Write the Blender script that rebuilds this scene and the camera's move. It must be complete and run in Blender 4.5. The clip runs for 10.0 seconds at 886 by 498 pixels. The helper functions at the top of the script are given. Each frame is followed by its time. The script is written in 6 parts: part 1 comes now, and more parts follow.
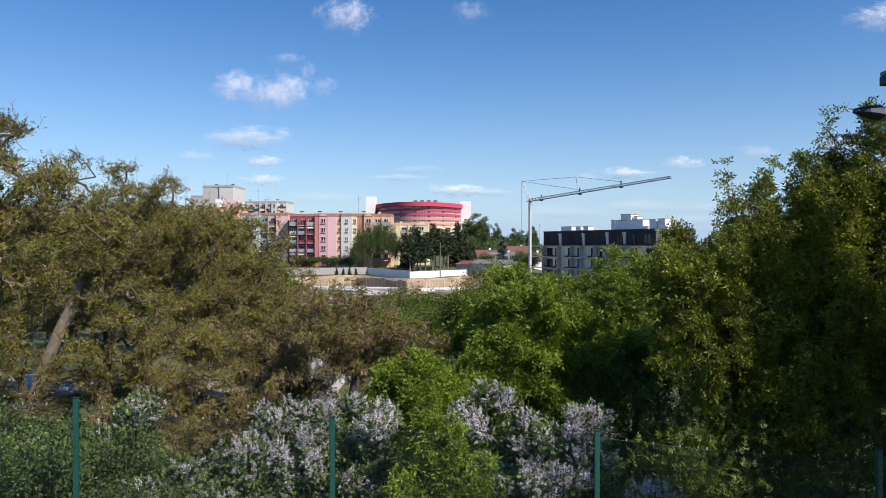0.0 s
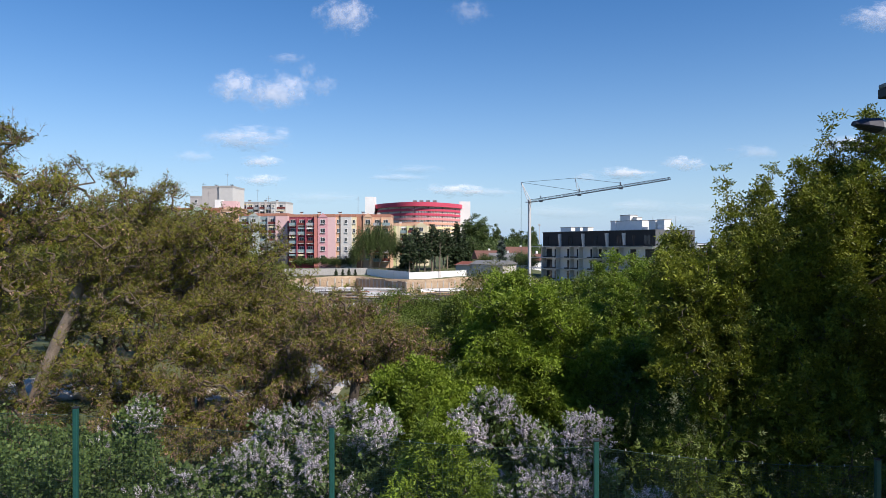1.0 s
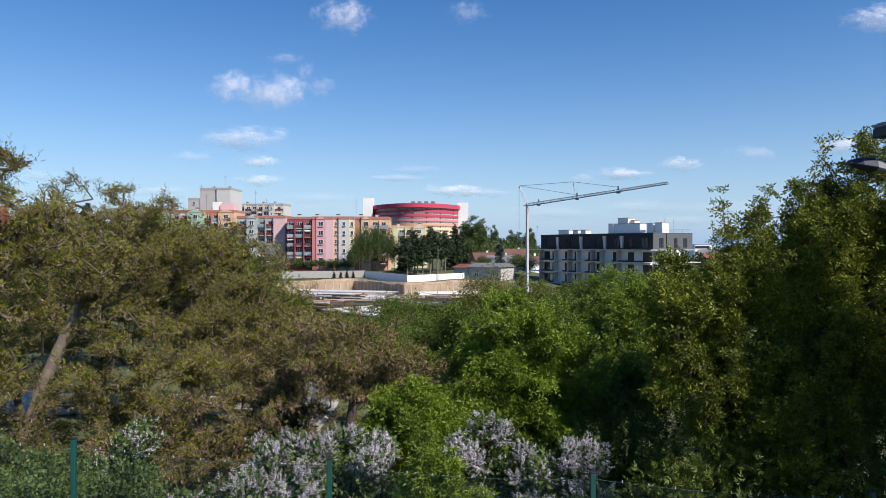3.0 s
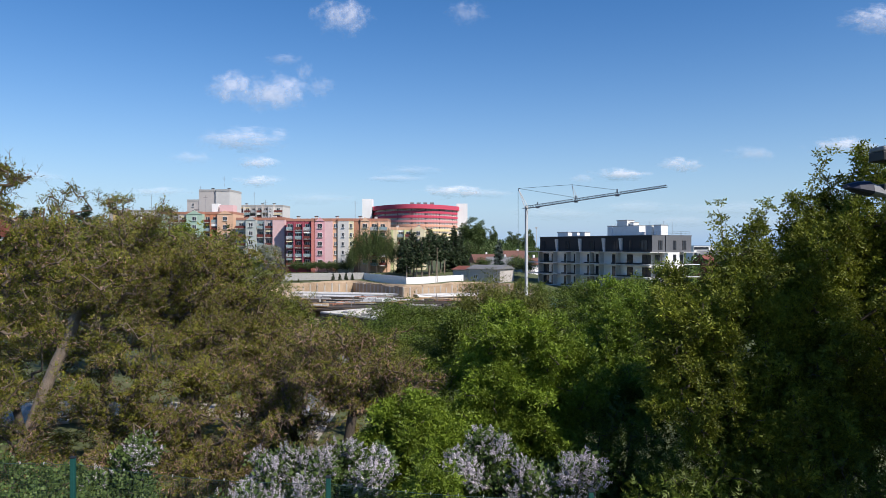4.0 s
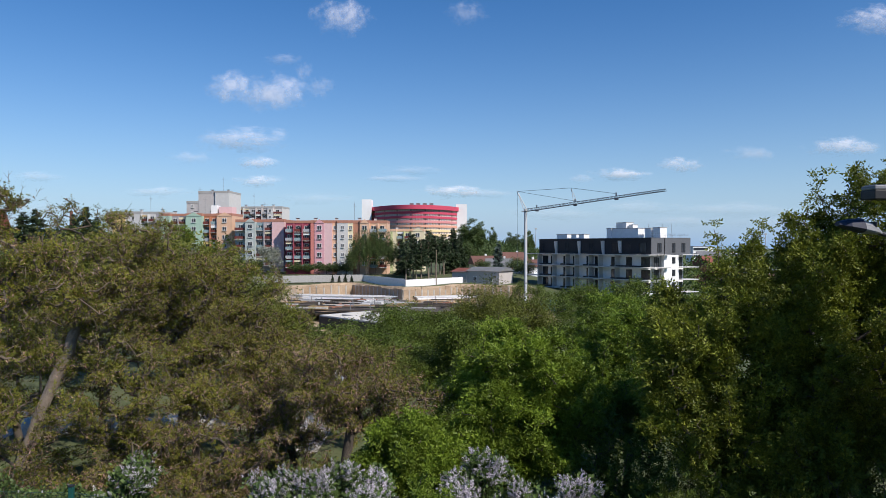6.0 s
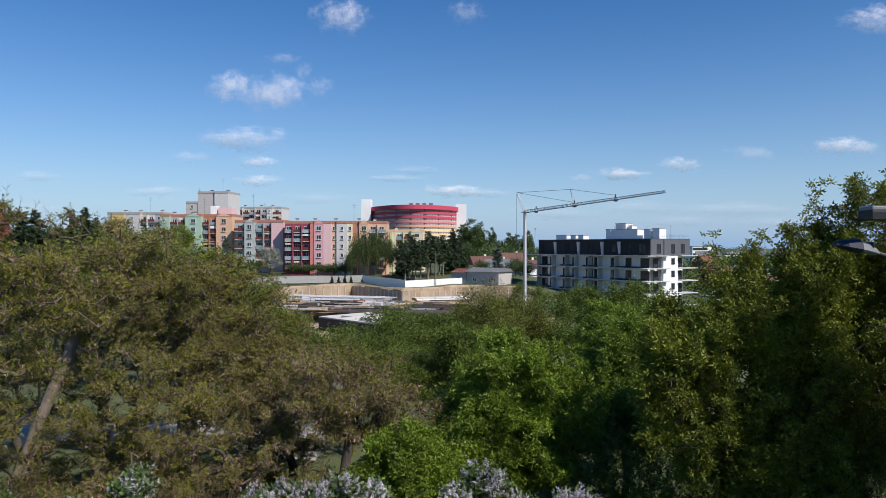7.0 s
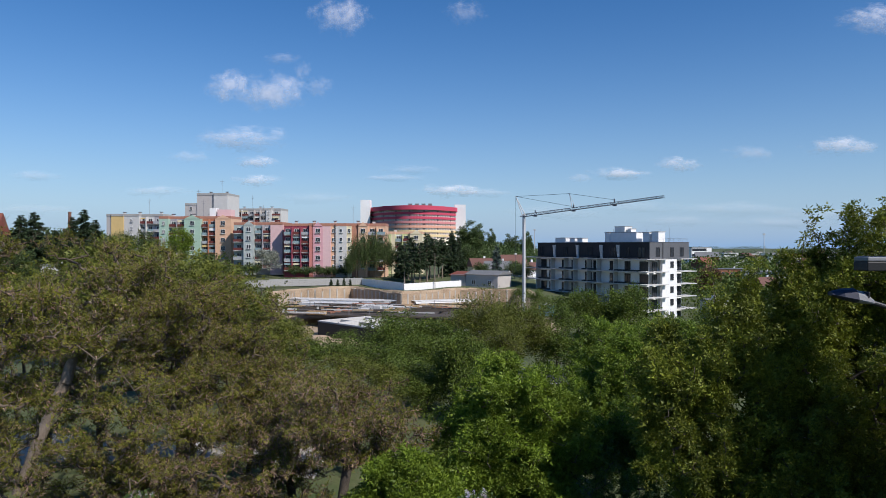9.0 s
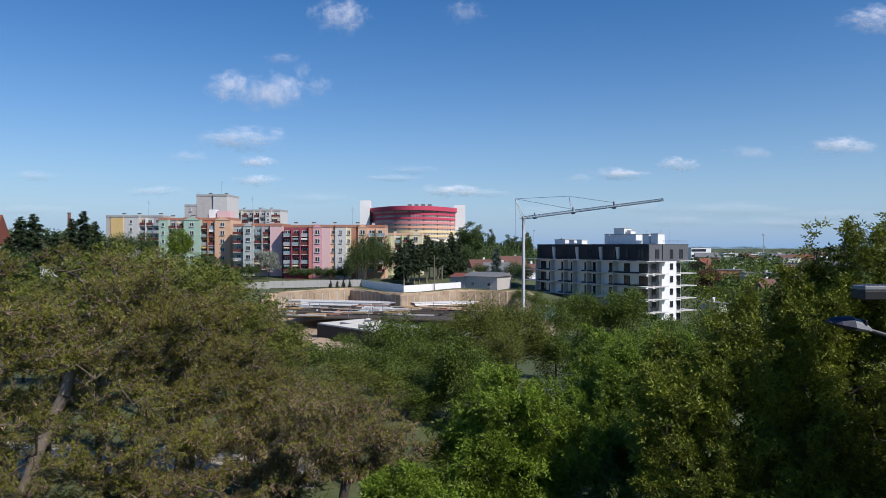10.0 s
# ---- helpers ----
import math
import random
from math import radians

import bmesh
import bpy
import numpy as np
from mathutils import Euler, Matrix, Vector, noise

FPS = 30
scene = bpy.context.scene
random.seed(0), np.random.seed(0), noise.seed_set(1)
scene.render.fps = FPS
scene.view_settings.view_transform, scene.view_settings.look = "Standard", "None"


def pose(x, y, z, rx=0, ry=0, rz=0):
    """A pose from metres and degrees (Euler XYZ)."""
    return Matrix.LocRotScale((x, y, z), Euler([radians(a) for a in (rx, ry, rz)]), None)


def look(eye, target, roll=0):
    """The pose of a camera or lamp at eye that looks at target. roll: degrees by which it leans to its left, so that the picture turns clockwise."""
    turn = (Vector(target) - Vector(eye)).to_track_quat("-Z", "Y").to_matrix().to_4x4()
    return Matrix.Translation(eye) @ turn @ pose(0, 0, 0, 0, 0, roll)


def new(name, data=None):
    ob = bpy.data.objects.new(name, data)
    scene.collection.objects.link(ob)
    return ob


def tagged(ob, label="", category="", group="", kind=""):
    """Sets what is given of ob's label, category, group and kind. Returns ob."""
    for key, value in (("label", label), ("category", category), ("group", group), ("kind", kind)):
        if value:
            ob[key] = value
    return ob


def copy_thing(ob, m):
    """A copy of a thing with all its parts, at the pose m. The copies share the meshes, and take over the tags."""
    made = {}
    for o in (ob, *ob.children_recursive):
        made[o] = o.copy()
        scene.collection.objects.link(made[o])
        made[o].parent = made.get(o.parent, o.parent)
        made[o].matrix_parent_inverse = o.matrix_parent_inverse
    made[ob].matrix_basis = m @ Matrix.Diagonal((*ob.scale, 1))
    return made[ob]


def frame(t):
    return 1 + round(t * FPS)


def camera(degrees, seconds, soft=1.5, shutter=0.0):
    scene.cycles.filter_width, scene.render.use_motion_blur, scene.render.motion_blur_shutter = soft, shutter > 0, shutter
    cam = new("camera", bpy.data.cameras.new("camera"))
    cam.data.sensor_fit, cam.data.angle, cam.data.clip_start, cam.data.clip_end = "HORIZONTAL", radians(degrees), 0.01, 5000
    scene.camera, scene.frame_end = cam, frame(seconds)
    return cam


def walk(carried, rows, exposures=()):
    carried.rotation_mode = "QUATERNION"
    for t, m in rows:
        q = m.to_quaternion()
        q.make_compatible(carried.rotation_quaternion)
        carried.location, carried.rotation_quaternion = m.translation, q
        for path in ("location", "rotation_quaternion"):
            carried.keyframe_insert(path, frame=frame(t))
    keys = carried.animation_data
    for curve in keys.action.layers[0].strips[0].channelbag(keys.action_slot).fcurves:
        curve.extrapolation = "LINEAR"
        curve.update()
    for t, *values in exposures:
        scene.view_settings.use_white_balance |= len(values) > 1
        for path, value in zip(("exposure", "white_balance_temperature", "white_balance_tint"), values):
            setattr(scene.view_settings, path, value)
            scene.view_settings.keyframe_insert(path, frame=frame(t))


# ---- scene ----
cam = camera(65.0, 10.0, soft=0.6)
# seconds, x, y, height, pitch, roll, yaw
PATH = (
    (0.0, -0.20, 0.25, 8.000, 89.72, 0.0, 0.440),
    (0.5, -0.20, 0.24, 8.090, 89.72, 0.0, 0.420),
    (1.0, -0.20, 0.23, 8.210, 89.72, 0.0, 0.395),
    (1.5, -0.20, 0.22, 8.355, 89.72, 0.0, 0.350),
    (2.0, -0.19, 0.21, 8.515, 89.72, 0.0, 0.305),
    (2.5, -0.19, 0.20, 8.685, 89.73, 0.0, 0.265),
    (3.25, -0.18, 0.18, 8.965, 89.76, 0.0, 0.215),
    (4.0, -0.17, 0.14, 9.255, 89.80, 0.0, 0.165),
    (4.5, -0.15, 0.11, 9.440, 89.80, 0.0, 0.155),
    (5.0, -0.13, 0.08, 9.600, 89.80, 0.0, 0.150),
    (5.5, -0.11, 0.06, 9.745, 89.80, 0.0, 0.145),
    (6.25, -0.09, 0.05, 9.980, 89.78, 0.0, 0.120),
    (7.0, -0.07, 0.04, 10.250, 89.75, 0.0, 0.090),
    (7.5, -0.06, 0.03, 10.440, 89.73, 0.0, 0.075),
    (8.0, -0.05, 0.03, 10.650, 89.72, 0.0, 0.060),
    (8.5, -0.04, 0.02, 10.880, 89.72, 0.0, 0.045),
    (9.0, -0.03, 0.01, 11.115, 89.72, 0.0, 0.030),
    (9.5, -0.02, 0.00, 11.350, 89.72, 0.0, 0.015),
    (10.0, 0.00, 0.00, 11.600, 89.72, 0.0, 0.0),
)
walk(cam, [(t, pose(*row)) for t, *row in PATH], exposures=((0.0, 0.39, 6700, 14), (2.5, 0.33, 6600, 14), (5.0, 0.22, 6450, 13), (7.5, 0.07, 6350, 13), (10.0, 0.02, 6250, 13)))

# ---- daylight: sun from the right and behind the camera ----
SUN = Vector((0.75, -0.66, 0.0)).normalized() * math.cos(radians(44)) + Vector((0, 0, math.sin(radians(44))))
world = bpy.data.worlds.new("sky")
scene.world = world
world.use_nodes = True
wn = world.node_tree
sky = wn.nodes.new("ShaderNodeTexSky")
sky.sky_type = "NISHITA"
sky.sun_disc = False
sky.sun_elevation = radians(44)
sky.sun_rotation = math.atan2(SUN.x, SUN.y)
sky.altitude = 600
sky.air_density, sky.dust_density, sky.ozone_density = 1.0, 0.1, 2.0
rich = wn.nodes.new("ShaderNodeHueSaturation")
rich.inputs["Hue"].default_value = 0.506
rich.inputs["Saturation"].default_value = 1.37
wn.links.new(sky.outputs[0], rich.inputs["Color"])
# pale blue haze of a clear day low over the horizon
gen, sep, inv, fall, haze = (wn.nodes.new("ShaderNode" + k) for k in ("TexCoord", "SeparateXYZ", "Math", "Math", "Mix"))
wn.links.new(gen.outputs["Generated"], sep.inputs[0])
inv.operation, inv.use_clamp = "SUBTRACT", True
inv.inputs[0].default_value = 1.0
wn.links.new(sep.outputs["Z"], inv.inputs[1])
fall.operation = "POWER"
fall.inputs[1].default_value = 8.0
wn.links.new(inv.outputs[0], fall.inputs[0])
haze.data_type = "RGBA"
wn.links.new(fall.outputs[0], haze.inputs[0])
wn.links.new(rich.outputs[0], haze.inputs[6])
haze.inputs[7].default_value = (2.7, 4.2, 6.2, 1)
wn.links.new(haze.outputs[2], wn.nodes["Background"].inputs[0])
wn.nodes["Background"].inputs[1].default_value = 0.104
sun_data = bpy.data.lights.new("sun", "SUN")
sun_data.energy, sun_data.angle, sun_data.color = 5.0, radians(0.5), (1.0, 0.94, 0.85)
sun = new("sun", sun_data)
sun.matrix_world = look(SUN * 100, (0, 0, 0))

# ---- materials ----
def mat(name, c1, c2=None, scale=2.0, rough=0.8, bump=0.0, metal=0.0, fine=0.5, spec=0.5, random_tint=0.0):
    """A surface whose colour wanders between c1 and c2 at two scales, with fine relief."""
    m = bpy.data.materials.new(name)
    m.use_nodes = True
    n, l = m.node_tree.nodes, m.node_tree.links
    b = n["Principled BSDF"]
    b.inputs["Roughness"].default_value = rough
    b.inputs["Metallic"].default_value = metal
    b.inputs["Specular IOR Level"].default_value = spec
    c2 = c2 or tuple(v * 0.82 for v in c1)
    co = n.new("ShaderNodeTexCoord")
    big, small = n.new("ShaderNodeTexNoise"), n.new("ShaderNodeTexNoise")
    big.inputs["Scale"].default_value, big.inputs["Detail"].default_value = scale * 0.25, 4
    small.inputs["Scale"].default_value, small.inputs["Detail"].default_value = scale * 4, 6
    for t in (big, small):
        l.new(co.outputs["Object"], t.inputs["Vector"])
    mix = n.new("ShaderNodeMix")
    mix.inputs[0].default_value = fine
    l.new(big.outputs[0], mix.inputs[2])
    l.new(small.outputs[0], mix.inputs[3])
    ramp = n.new("ShaderNodeValToRGB")
    ramp.color_ramp.elements[0].position, ramp.color_ramp.elements[1].position = 0.36, 0.64
    ramp.color_ramp.elements[0].color, ramp.color_ramp.elements[1].color = (*c1, 1), (*c2, 1)
    l.new(mix.outputs[0], ramp.inputs[0])
    out = ramp.outputs[0]
    if random_tint:
        info, hsv, rng = n.new("ShaderNodeObjectInfo"), n.new("ShaderNodeHueSaturation"), n.new("ShaderNodeMapRange")
        rng.inputs[3].default_value, rng.inputs[4].default_value = 1 - random_tint, 1 + random_tint
        l.new(info.outputs["Random"], rng.inputs[0])
        l.new(rng.outputs[0], hsv.inputs["Value"])
        l.new(out, hsv.inputs["Color"])
        out = hsv.outputs[0]
    l.new(out, b.inputs["Base Color"])
    if bump:
        bp = n.new("ShaderNodeBump")
        bp.inputs["Strength"].default_value, bp.inputs["Distance"].default_value = bump, 0.05
        l.new(small.outputs[0], bp.inputs["Height"])
        l.new(bp.outputs[0], b.inputs["Normal"])
    return m


def leaf_mat(name, stops, translucent=0.35, rough=0.55):
    """Foliage: each leaf takes its own colour from the stops; light passes through."""
    m = bpy.data.materials.new(name)
    m.use_nodes = True
    n, l = m.node_tree.nodes, m.node_tree.links
    b = n["Principled BSDF"]
    b.inputs["Roughness"].default_value, b.inputs["Specular IOR Level"].default_value = rough, 0.3
    geo, ramp = n.new("ShaderNodeNewGeometry"), n.new("ShaderNodeValToRGB")
    l.new(geo.outputs["Random Per Island"], ramp.inputs[0])
    el = ramp.color_ramp.elements
    while len(el) < len(stops):
        el.new(0.5)
    for i, (e, c) in enumerate(zip(el, stops)):
        e.position, e.color = i / (len(stops) - 1), (*c, 1)
    co, ns, hsv, rng = n.new("ShaderNodeTexCoord"), n.new("ShaderNodeTexNoise"), n.new("ShaderNodeHueSaturation"), n.new("ShaderNodeMapRange")
    ns.inputs["Scale"].default_value = 0.7
    l.new(co.outputs["Object"], ns.inputs["Vector"])
    rng.inputs[1].default_value, rng.inputs[2].default_value = 0.3, 0.7
    rng.inputs[3].default_value, rng.inputs[4].default_value = 0.6, 1.4
    l.new(ns.outputs[0], rng.inputs[0])
    l.new(rng.outputs[0], hsv.inputs["Value"])
    l.new(ramp.outputs[0], hsv.inputs["Color"])
    l.new(hsv.outputs[0], b.inputs["Base Color"])
    tr, mx = n.new("ShaderNodeBsdfTranslucent"), n.new("ShaderNodeMixShader")
    l.new(hsv.outputs[0], tr.inputs["Color"])
    mx.inputs[0].default_value = translucent
    l.new(b.outputs[0], mx.inputs[1])
    l.new(tr.outputs[0], mx.inputs[2])
    l.new(mx.outputs[0], n["Material Output"].inputs[0])
    return m


M = {
    "bark": mat("bark", (0.055, 0.045, 0.035), (0.11, 0.09, 0.07), 6, 0.95, 0.6),
    "bark_pale": mat("bark_pale", (0.15, 0.12, 0.09), (0.26, 0.21, 0.165), 5, 0.95, 0.7),
    "bark_twig": mat("bark_twig", (0.14, 0.105, 0.075), (0.08, 0.062, 0.046), 5, 0.95, 0.3),
    "ash_leaf": leaf_mat("ash_leaf", [(0.08, 0.10, 0.011), (0.13, 0.16, 0.016), (0.225, 0.255, 0.03), (0.105, 0.12, 0.016)], 0.26),
    "ash_green": leaf_mat("ash_green", [(0.075, 0.125, 0.014), (0.12, 0.19, 0.018), (0.195, 0.27, 0.03), (0.095, 0.145, 0.018)], 0.28),
    "fresh_leaf": leaf_mat("fresh_leaf", [(0.095, 0.145, 0.013), (0.145, 0.21, 0.018), (0.195, 0.27, 0.034)], 0.34),
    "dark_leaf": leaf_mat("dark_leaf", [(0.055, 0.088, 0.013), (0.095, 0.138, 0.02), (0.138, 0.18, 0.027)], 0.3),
    "locust_leaf": leaf_mat("locust_leaf", [(0.125, 0.13, 0.015), (0.195, 0.19, 0.022), (0.125, 0.155, 0.018), (0.23, 0.17, 0.042)], 0.34),
    "pod": leaf_mat("pod", [(0.17, 0.09, 0.06), (0.29, 0.175, 0.13), (0.40, 0.26, 0.20), (0.21, 0.13, 0.09)], 0.2, 0.7),
    "lilac_leaf": leaf_mat("lilac_leaf", [(0.055, 0.095, 0.028), (0.088, 0.138, 0.037), (0.125, 0.175, 0.05)], 0.30),
    "lilac_bloom": leaf_mat("lilac_bloom", [(0.34, 0.30, 0.37), (0.52, 0.47, 0.53), (0.66, 0.62, 0.66)], 0.3, 0.8),
    # distance haze is put into haze_leaf as paler, greyer greens
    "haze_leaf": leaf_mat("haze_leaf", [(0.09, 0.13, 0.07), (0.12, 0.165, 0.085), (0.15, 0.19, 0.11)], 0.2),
    "needle": leaf_mat("needle", [(0.018, 0.035, 0.014), (0.03, 0.05, 0.018), (0.04, 0.06, 0.025)], 0.1),
    "needle_blue": leaf_mat("needle_blue", [(0.05, 0.075, 0.06), (0.07, 0.10, 0.08), (0.04, 0.06, 0.05)], 0.1),
    "far_leaf": leaf_mat("far_leaf", [(0.045, 0.075, 0.02), (0.07, 0.11, 0.03), (0.10, 0.135, 0.04)], 0.25),
    "olive_leaf": leaf_mat("olive_leaf", [(0.08, 0.095, 0.015), (0.12, 0.14, 0.02), (0.16, 0.165, 0.03)], 0.3),
    "silver_leaf": leaf_mat("silver_leaf", [(0.20, 0.22, 0.17), (0.28, 0.30, 0.24), (0.34, 0.35, 0.30)], 0.2),
    "red_leaf": leaf_mat("red_leaf", [(0.09, 0.04, 0.025), (0.14, 0.07, 0.04)], 0.25),
    "grass": mat("grass", (0.045, 0.07, 0.018), (0.095, 0.10, 0.04), 0.6, 0.95, 0.6),
    "sand": mat("sand", (0.46, 0.35, 0.24), (0.25, 0.18, 0.115), 1.0, 0.95, 0.8),
    "concrete": mat("concrete", (0.40, 0.39, 0.37), (0.30, 0.295, 0.285), 0.8, 0.9, 0.3),
    "concrete_light": mat("concrete_light", (0.58, 0.57, 0.55), (0.46, 0.455, 0.44), 0.6, 0.9, 0.2),
    "white": mat("white_paint", (0.80, 0.80, 0.79), (0.72, 0.72, 0.71), 0.3, 0.8, 0.1),
    "charcoal": mat("charcoal_render", (0.018, 0.019, 0.023), (0.026, 0.027, 0.031), 0.5, 0.85, 0.1),
    "grey_panel": mat("grey_panel", (0.085, 0.09, 0.10), (0.11, 0.115, 0.125), 0.5, 0.7),
    "glass": mat("window_glass", (0.02, 0.024, 0.03), (0.04, 0.045, 0.055), 0.4, 0.12, 0, 0.0),
    "frame_white": mat("frame_white", (0.78, 0.78, 0.77), None, 1, 0.5),
    "steel_green": mat("steel_green", (0.006, 0.055, 0.048), (0.010, 0.075, 0.064), 3, 0.45, 0.1),
    "net": mat("net_cord", (0.012, 0.04, 0.036), (0.03, 0.07, 0.06), 5, 0.8),
    "crane_grey": mat("crane_grey", (0.50, 0.51, 0.52), (0.40, 0.41, 0.42), 1, 0.5, 0.1),
    "crane_blue": mat("crane_blue", (0.03, 0.045, 0.07), (0.05, 0.06, 0.085), 1, 0.5),
    "lamp_grey": mat("lamp_grey", (0.21, 0.215, 0.23), (0.16, 0.165, 0.18), 6, 0.65, 0.1, 0.0),
    "lamp_dark": mat("lamp_dark", (0.012, 0.013, 0.016), (0.02, 0.021, 0.025), 6, 0.5),
    "wood": mat("timber", (0.40, 0.28, 0.15), (0.30, 0.20, 0.10), 2, 0.8, 0.3),
    "tar": mat("tar_sheet", (0.014, 0.014, 0.015), (0.028, 0.028, 0.028), 1, 0.7, 0.2),
    "path": mat("pale_path", (0.45, 0.42, 0.37), (0.33, 0.30, 0.26), 1, 0.95, 0.4),
    "tile_red": mat("roof_tile_red", (0.22, 0.065, 0.04), (0.16, 0.05, 0.035), 2, 0.8, 0.4),
    "tile_brown": mat("roof_tile_brown", (0.11, 0.05, 0.04), (0.15, 0.07, 0.05), 2, 0.8, 0.4),
    "roof_grey": mat("roof_grey", (0.13, 0.135, 0.14), (0.18, 0.185, 0.19), 0.6, 0.8, 0.2),
    "brick": mat("brick_red", (0.22, 0.10, 0.07), (0.15, 0.075, 0.055), 2, 0.9, 0.3),
}


def paint(name, c):
    """A rendered facade in one paint, faintly weathered."""
    if name not in M:
        M[name] = mat(name, c, tuple(v * 0.9 for v in c), 0.25, 0.9, 0.15)
    return M[name]


# ---- building blocks ----
def px_x(bearing, dist):
    """Sideways place of a far thing from its bearing (784 is straight ahead) and its distance."""
    return (bearing - 784) / 1230 * dist


def mesh_of(name, verts, faces, material=None, smooth=False):
    me = bpy.data.meshes.new(name)
    me.from_pydata([tuple(v) for v in verts], [], [tuple(f) for f in faces])
    if material:
        me.materials.append(material)
    if smooth:
        me.polygons.foreach_set("use_smooth", [True] * len(me.polygons))
    me.update()
    return me


def quads_mesh(name, v, f, material):
    """A mesh from arrays: v (n, 3), f (m, k), every face with k corners."""
    me = bpy.data.meshes.new(name)
    me.vertices.add(len(v))
    me.vertices.foreach_set("co", np.ascontiguousarray(v, dtype=np.float32).ravel())
    k = f.shape[1]
    me.loops.add(f.size)
    me.loops.foreach_set("vertex_index", np.ascontiguousarray(f, dtype=np.int32).ravel())
    me.polygons.add(len(f))
    me.polygons.foreach_set("loop_start", np.arange(0, f.size, k, dtype=np.int32))
    me.materials.append(material)
    me.update(calc_edges=True)
    return me


def add_box(bm, size, centre, rz=0.0, bevel=0.0):
    r = bmesh.ops.create_cube(bm, size=1.0, matrix=Matrix.Translation(centre) @ pose(0, 0, 0, 0, 0, rz) @ Matrix.Diagonal((*size, 1)))
    if bevel:
        edges = {e for v in r["verts"] for e in v.link_edges}
        bmesh.ops.bevel(bm, geom=list(edges), offset=bevel, segments=2, affect="EDGES", profile=0.5)


def add_bar(bm, a, b, r, sides=6, r2=None):
    a, b = Vector(a), Vector(b)
    d = b - a
    m = Matrix.Translation((a + b) / 2) @ d.to_track_quat("Z", "Y").to_matrix().to_4x4()
    bmesh.ops.create_cone(bm, cap_ends=True, segments=sides, radius1=r, radius2=r if r2 is None else r2, depth=d.length, matrix=m)


def part(name, bm, material, parent, label="", smooth=False):
    """Links a bmesh as one mesh object under a thing or a part."""
    me = bpy.data.meshes.new(name)
    bm.to_mesh(me)
    bm.free()
    me.materials.append(material)
    if smooth:
        me.polygons.foreach_set("use_smooth", [True] * len(me.polygons))
    ob = new(name, me)
    ob.parent = parent
    if label:
        ob["label"] = label
    return ob


def box_part(name, size, centre, material, parent, label="", rz=0.0, bevel=0.0):
    bm = bmesh.new()
    add_box(bm, size, centre, rz, bevel)
    return part(name, bm, material, parent, label)


SHARED = {}


def share_part(name, key, make, material, m, parent, label=""):
    """A part on a mesh that all parts of the same key share."""
    if key not in SHARED:
        bm = bmesh.new()
        make(bm)
        me = bpy.data.meshes.new(name)
        bm.to_mesh(me)
        bm.free()
        me.materials.append(material)
        SHARED[key] = me
    ob = new(name, SHARED[key])
    ob.parent = parent
    ob.matrix_local = m
    if label:
        ob["label"] = label
    return ob


def thing(name, m, label, category, group="", kind=""):
    ob = new(name)
    ob.empty_display_size = 0.5
    ob.matrix_world = m
    return tagged(ob, label, category, group, kind)


# ---- trees ----
def unit(v):
    return v / np.maximum(np.linalg.norm(v, axis=-1, keepdims=True), 1e-9)


def tubes(paths, sides=5):
    """Tapered tubes from (a, b, ra, rb) rows."""
    p = np.array([[*a, *b, ra, rb] for a, b, ra, rb in paths], dtype=float)
    a, b, ra, rb = p[:, :3], p[:, 3:6], p[:, 6], p[:, 7]
    d = unit(b - a)
    h = np.where(np.abs(d[:, 2:3]) < 0.9, np.array([[0, 0, 1.0]]), np.array([[1.0, 0, 0]]))
    u = unit(np.cross(d, h))
    w = np.cross(d, u)
    ang = np.arange(sides) * 2 * np.pi / sides
    ring = np.cos(ang)[None, :, None] * u[:, None] + np.sin(ang)[None, :, None] * w[:, None]
    v = np.concatenate([a[:, None] + ring * ra[:, None, None], b[:, None] + ring * rb[:, None, None]], 1).reshape(-1, 3)
    i = np.arange(sides)
    f = np.stack([i, (i + 1) % sides, (i + 1) % sides + sides, i + sides], 1)
    return v, (f[None] + (np.arange(len(p)) * 2 * sides)[:, None, None]).reshape(-1, 4)


def leaves(rng, at, along, template, size, spread=0.6, droop=0.0, up=0.0):
    """Copies of a leaf template (verts with x along the leaf) at points, turned at random round the way along."""
    n = len(at)
    d = unit(along + rng.normal(0, spread, (n, 3)) + np.array([0, 0, up - droop]))
    s = unit(np.cross(d, rng.normal(0, 1, (n, 3))))
    t = np.cross(d, s)
    tv, tf = template
    sc = size * rng.uniform(0.65, 1.3, n)
    v = at[:, None] + sc[:, None, None] * (tv[None, :, 0:1] * d[:, None] + tv[None, :, 1:2] * s[:, None] + tv[None, :, 2:3] * t[:, None])
    f = tf[None] + (np.arange(n) * len(tv))[:, None, None]
    return v.reshape(-1, 3), f.reshape(-1, tf.shape[1])


def leaflet(x, y, ang, ln, wd):
    """A pointed leaflet: broad near its foot, drooping at the tip."""
    c, s = math.cos(ang), math.sin(ang)
    pts = [(0.12 * ln, -wd / 2, 0.03), (ln, 0, -0.07), (0.12 * ln, wd / 2, 0.03)]
    return [(x + c * px - s * py, y + s * px + c * py, pz) for px, py, pz in pts]


